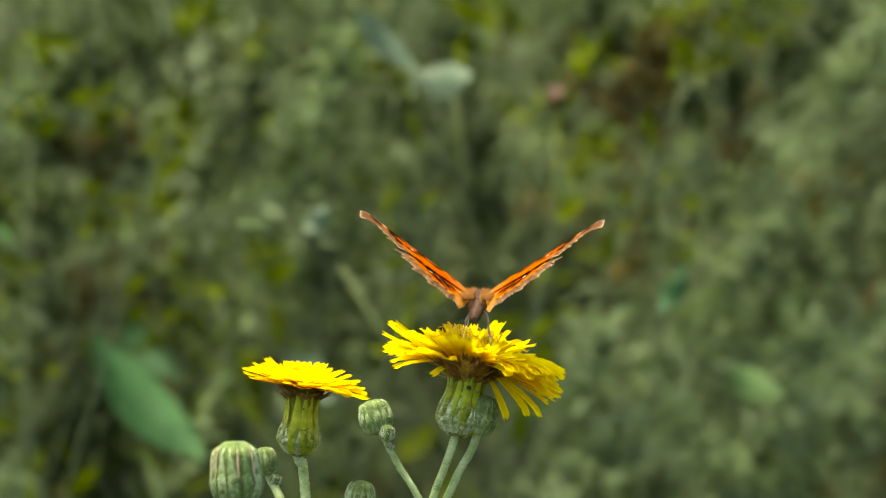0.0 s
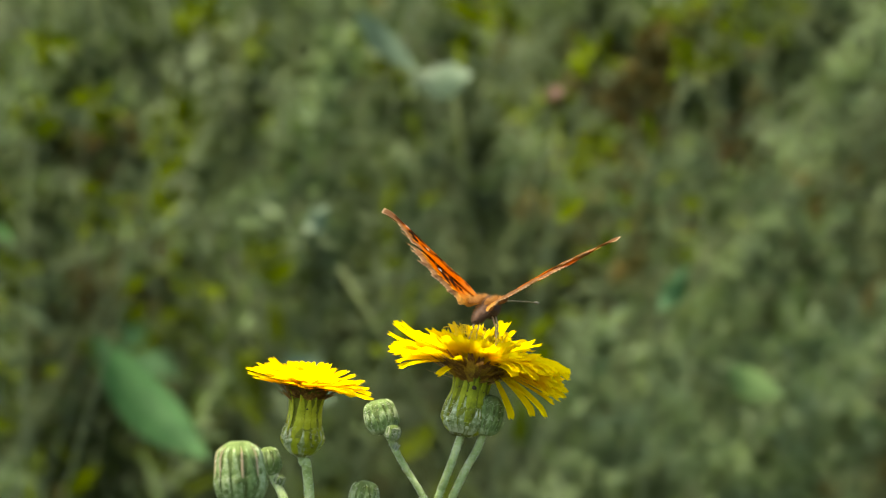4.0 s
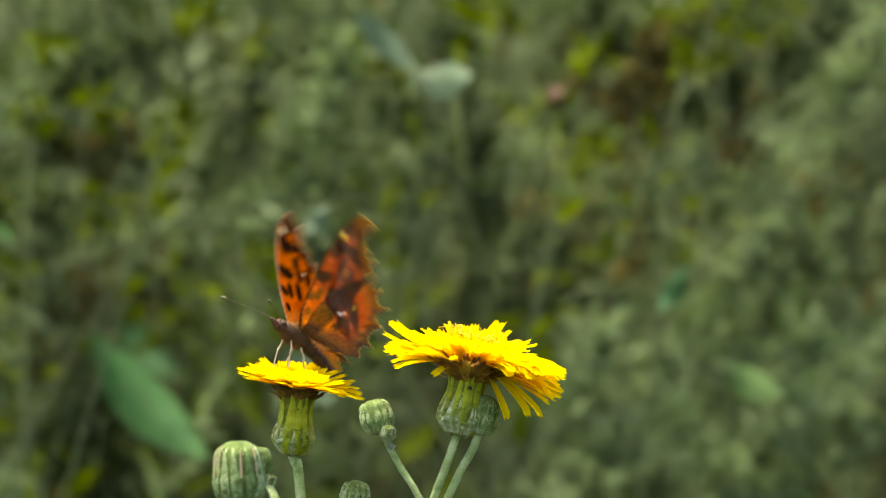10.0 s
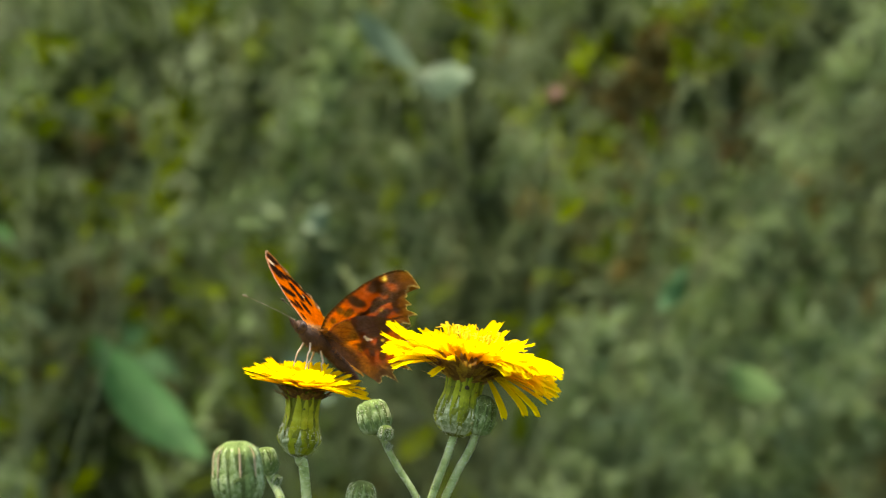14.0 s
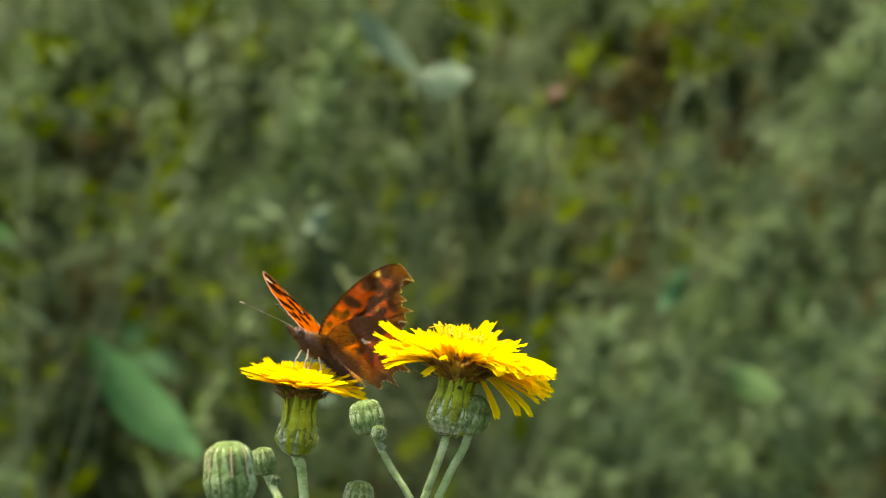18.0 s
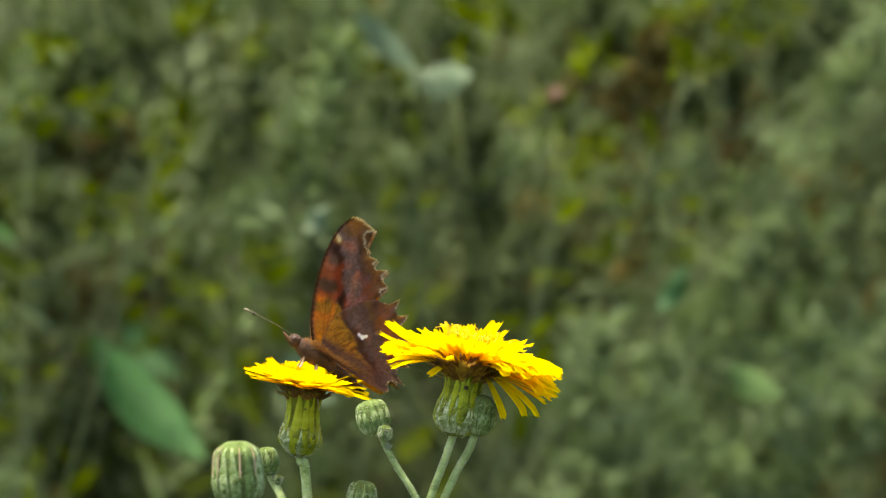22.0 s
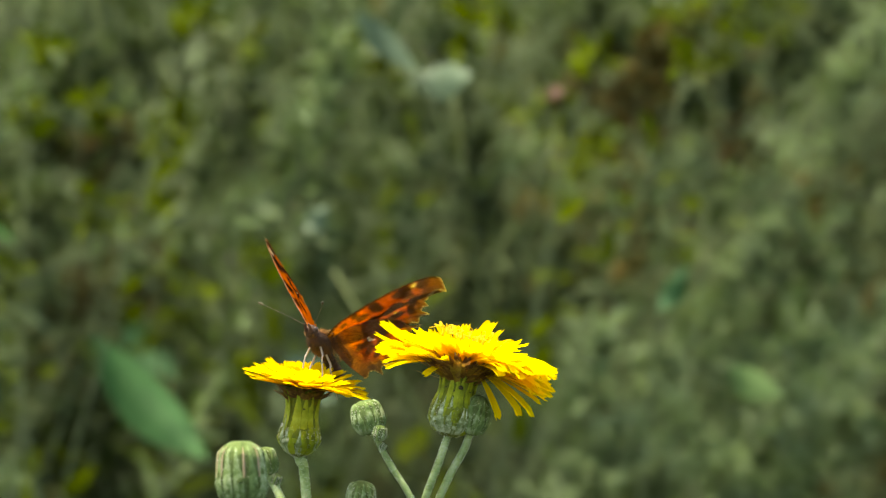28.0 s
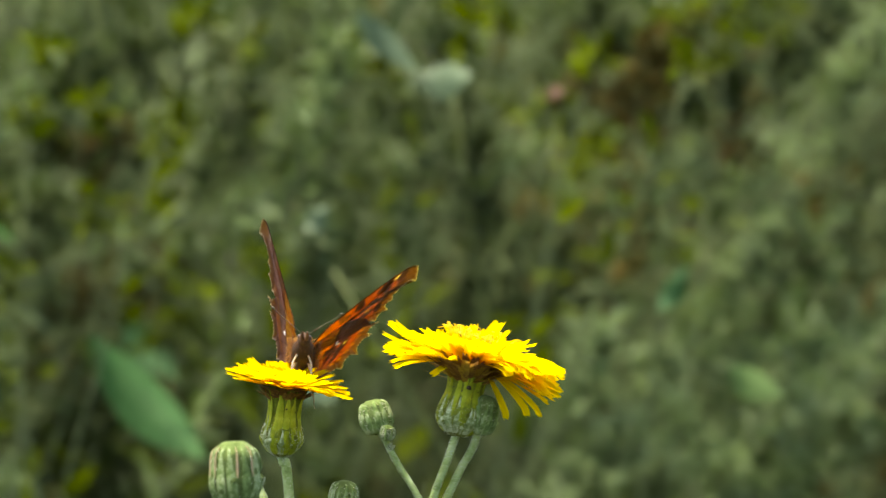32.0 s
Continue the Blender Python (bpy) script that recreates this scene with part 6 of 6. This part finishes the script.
        (22, pose(-0.02003, 0.01433, 0.53196, 0, 0, 97.4) @ pose(0, 0, 0, 32.4) @ pose(0, 0, 0, 0, 0.7)),
        (22.5, pose(-0.01872, 0.01405, 0.53479, 0, 0, 110.7) @ pose(0, 0, 0, 34.5) @ pose(0, 0, 0, 0, 1.2)),
        (23, pose(-0.01805, 0.01391, 0.53446, 0, 0, 119.2) @ pose(0, 0, 0, 36.2) @ pose(0, 0, 0, 0, 0.7)),
        (23.5, pose(-0.01792, 0.01400, 0.53434, 0, 0, 120.8) @ pose(0, 0, 0, 36.7) @ pose(0, 0, 0, 0, 0.5)),
        (24, pose(-0.01941, 0.01404, 0.53402, 0, 0, 120.0) @ pose(0, 0, 0, 35.8) @ pose(0, 0, 0, 0, 1.3)),
        (24.5, pose(-0.01681, 0.01396, 0.53371, 0, 0, 121.3) @ pose(0, 0, 0, 37.3) @ pose(0, 0, 0, 0, 0.8)),
        (25, pose(-0.02261, 0.01411, 0.53353, 0, 0, 113.8) @ pose(0, 0, 0, 33.4) @ pose(0, 0, 0, 0, -0.1)),
        (25.5, pose(-0.01958, 0.01410, 0.53748, 0, 0, 115.3) @ pose(0, 0, 0, 38.5) @ pose(0, 0, 0, 0, 0.5)),
        (27.5, pose(-0.01893, 0.01413, 0.53363, 0, 0, 152.0) @ pose(0, 0, 0, 28.8) @ pose(0, 0, 0, 0, 4.3)),
        (28, pose(-0.01945, 0.01438, 0.53351, 0, 0, 154.6) @ pose(0, 0, 0, 34.0) @ pose(0, 0, 0, 0, 2.4)),
        (28.5, pose(-0.02097, 0.01446, 0.53448, 0, 0, 154.0) @ pose(0, 0, 0, 37.1) @ pose(0, 0, 0, 0, -6.0)),
        (29, pose(-0.02045, 0.01478, 0.53347, 0, 0, 156.5) @ pose(0, 0, 0, 34.0) @ pose(0, 0, 0, 0, 2.6)),
        (29.5, pose(-0.01873, 0.01463, 0.53383, 0, 0, 156.5) @ pose(0, 0, 0, 37.9) @ pose(0, 0, 0, 0, -6.0)),
        (30, pose(-0.01989, 0.01504, 0.53321, 0, 0, 165.7) @ pose(0, 0, 0, 41.2) @ pose(0, 0, 0, 0, -7.3)),
        (30.5, pose(-0.02395, 0.01472, 0.53280, 0, 0, 161.4) @ pose(0, 0, 0, 30.9) @ pose(0, 0, 0, 0, -9.1)),
        (31, pose(-0.02213, 0.01492, 0.53419, 0, 0, 165.0) @ pose(0, 0, 0, 41.2) @ pose(0, 0, 0, 0, -2.3)),
        (31.5, pose(-0.02543, 0.01460, 0.53299, 0, 0, 171.4) @ pose(0, 0, 0, 34.6) @ pose(0, 0, 0, 0, -9.9)),
        (32, pose(-0.02249, 0.01549, 0.53218, 0, 0, 184.7) @ pose(0, 0, 0, 34.1) @ pose(0, 0, 0, 0, -6.9)),
    ])
    # lift, twist and sweep of the left wings
    left = [
        (0, 34.9, 0.4, 0.7), (0.5, 35.5, -1.8, -0.3), (1, 50.9, -5.2, 5.8), (1.5, 54.6, -6.8, 3.1), (2, 47.8, -0.9, -1.7), (2.5, 52.2, -5.7, -2.3),
        (3, 42.0, 6.9, 0.3), (3.5, 37.6, -1.4, -0.8), (5.5, 39.2, -3.6, -1.9), (6, 39.2, -1.7, -0.8), (6.5, 53.8, -1.2, -1.1), (7, 38.0, -3.0, 0.4),
        (7.5, 34.5, -0.2, 0.1), (8, 37.0, -6.0, 2.0), (8.5, 48.7, 0.2, 3.3), (9, 33.6, -1.6, -0.1), (9.1, 46.7, -0.2, 0.4), (9.2, 46.7, -1.7, 12.0),
        (9.3, 34.4, -0.2, -1.9), (9.4, 29.9, 3.0, -2.0), (9.467, 25.0, 0.0, 0.0), (9.5, 45.0, 0.0, 0.0), (9.533, 62.0, 0.0, 4.0), (9.6, -22.0, 0.0, 26.0),
        (9.633, -30.0, 0.0, 10.0), (9.7, 4.0, 0.0, 0.0), (9.767, 30.0, 0.0, 0.0), (9.8, 38.0, 0.0, 0.0), (9.833, 36.0, 0.0, 0.0), (9.9, 26.0, 0.0, 0.0),
        (10, 62.4, -7.3, -7.8), (10.1, 84.6, -1.8, -10.7), (10.2, 59.0, -3.7, -9.8), (10.3, 28.4, 3.7, 0.8), (10.5, 39.1, -1.2, 3.4), (10.7, 39.5, 1.5, 3.0),
        (11, 39.2, 2.0, 3.5), (11.5, 23.0, 1.9, 4.0), (12, 34.9, 3.0, 2.3), (12.5, 43.6, 5.7, 0.8), (13, 4.1, 6.0, -1.0), (13.5, 21.8, 1.1, 3.5),
        (14, 30.6, 2.2, 1.7), (14.5, 37.3, 1.5, 1.1), (16.5, 35.0, 2.6, 1.9), (17, 44.6, 3.6, 0.7), (17.5, 34.5, 3.7, 0.9), (18, 36.5, 3.0, 1.1),
        (18.5, 34.7, 3.3, 1.2), (19, 36.3, 7.0, -0.5), (19.5, 38.2, 3.7, 1.9), (20, 38.2, 2.7, 2.1), (20.5, 31.2, 3.3, 1.4), (21, 37.8, 4.1, 1.4),
        (21.5, 31.2, 7.1, 0.5), (22, 82.9, -0.4, -6.8), (22.5, 47.5, 5.9, 3.1), (23, 34.8, 5.2, 2.8), (23.5, 37.9, 3.5, 3.3), (24, 45.4, -0.1, 3.6),
        (24.5, 36.0, 1.2, 4.2), (25, 60.0, 2.1, -3.0), (25.5, 36.7, 7.2, 1.9), (27.5, 6.6, -0.2, 0.7), (28, 23.9, -3.3, -2.6), (28.5, 39.2, 0.5, -6.4),
        (29, -3.0, -0.4, -1.8), (29.5, 40.5, -0.2, -7.8), (30, 85.3, 6.5, 0.9), (30.5, 58.6, -1.6, -6.3), (31, 15.9, 3.6, -6.6), (31.5, 39.9, 2.9, -8.1),
        (32, 43.5, -1.0, 0.2),
    ]
    # lift, twist and sweep of the right wings
    right = [
        (0, -34.1, 1.9, -1.7), (0.5, -29.5, -0.6, -0.8), (1, -44.8, -0.4, -10.3), (1.5, -45.8, -2.0, -7.3), (2, -44.9, -0.2, 0.0), (2.5, -49.3, 6.5, -10.8),
        (3, -29.0, 7.7, 0.2), (3.5, -33.2, -0.4, -0.7), (5.5, -29.0, -0.9, -0.0), (6, -25.5, -0.5, -0.2), (6.5, -43.1, -0.3, 1.8), (7, -21.5, 1.3, -0.4),
        (7.5, -34.0, -0.6, -0.6), (8, -31.3, 0.7, -2.6), (8.5, -44.9, 0.8, -4.7), (9, -37.7, 2.5, -2.0), (9.1, -50.0, -0.7, -1.6), (9.2, -48.2, -6.7, -1.9),
        (9.3, -30.4, -0.9, -5.6), (9.4, -20.9, 11.9, -2.9), (9.467, -10.0, 0.0, 0.0), (9.5, -28.0, 0.0, 0.0), (9.533, -48.0, 0.0, -4.0), (9.6, 26.0, 0.0, -26.0),
        (9.633, 32.0, 0.0, -10.0), (9.7, -8.0, 0.0, 0.0), (9.767, -28.0, 0.0, 0.0), (9.8, -36.0, 0.0, 0.0), (9.833, -34.0, 0.0, 0.0), (9.9, -30.0, 0.0, 0.0),
        (10, -64.8, -1.9, -3.4), (10.1, -85.2, 0.6, -0.8), (10.2, -65.9, -0.9, -4.0), (10.3, -33.6, 1.0, -2.4), (10.5, -42.5, -0.3, -4.5), (10.7, -37.6, 0.4, 2.7),
        (11, -32.1, 0.5, -0.2), (11.5, -27.7, 0.5, 2.0), (12, -37.3, 0.8, 1.4), (12.5, -44.9, 1.4, 3.2), (13, -10.1, 1.5, 3.4), (13.5, -26.2, 0.3, -1.0),
        (14, -33.7, 0.6, 1.4), (14.5, -42.6, 0.4, 2.1), (16.5, -29.2, 0.6, -0.9), (17, -31.9, 0.8, -1.8), (17.5, -30.0, 0.9, -1.3), (18, -28.0, 0.7, -1.9),
        (18.5, -27.3, 0.8, -2.0), (19, -25.1, 1.7, -0.7), (19.5, -22.9, 0.9, -5.3), (20, -25.4, 0.6, -4.7), (20.5, -18.5, 0.8, -4.7), (21, -23.5, 1.0, -4.9),
        (21.5, -24.4, 1.8, -2.7), (22, -85.0, -2.4, 3.0), (22.5, -34.0, 1.4, 0.7), (23, -30.4, 1.3, -1.8), (23.5, -34.2, 0.9, -3.5), (24, -33.1, -0.1, -5.6),
        (24.5, -33.4, 0.3, -5.5), (25, -56.1, 0.5, 0.6), (25.5, -30.9, 1.8, 1.4), (27.5, -38.7, -0.0, -7.0), (28, -56.0, -0.8, -6.0), (28.5, -65.2, 0.2, -6.5),
        (29, -32.5, -2.7, -5.8), (29.5, -62.8, -0.0, -8.8), (30, -81.6, 1.7, -0.9), (30.5, -71.5, -0.4, -4.6), (31, -51.5, 6.3, -3.2), (31.5, -72.5, 0.8, -4.1),
        (32, -69.7, 1.7, 2.0),
    ]
    for (fore, hind), beat, x in zip(WINGS, (left, right), (-0.001, 0.001)):
        for wing in (fore, hind):
            # shut wings slide apart: the hindwing swings back
            swing = -11 * math.copysign(1, x) * (wing is hind)
            walk(wing, [(t, pose(x, 0, 0.001, 0, a, 0) @ pose(0, 0, 0, b, 0, 0) @ pose(0, 0, 0, 0, 0, c + swing * min(1, max(0, (abs(a) - 55) / 28)))) for t, a, b, c in beat])


motions()
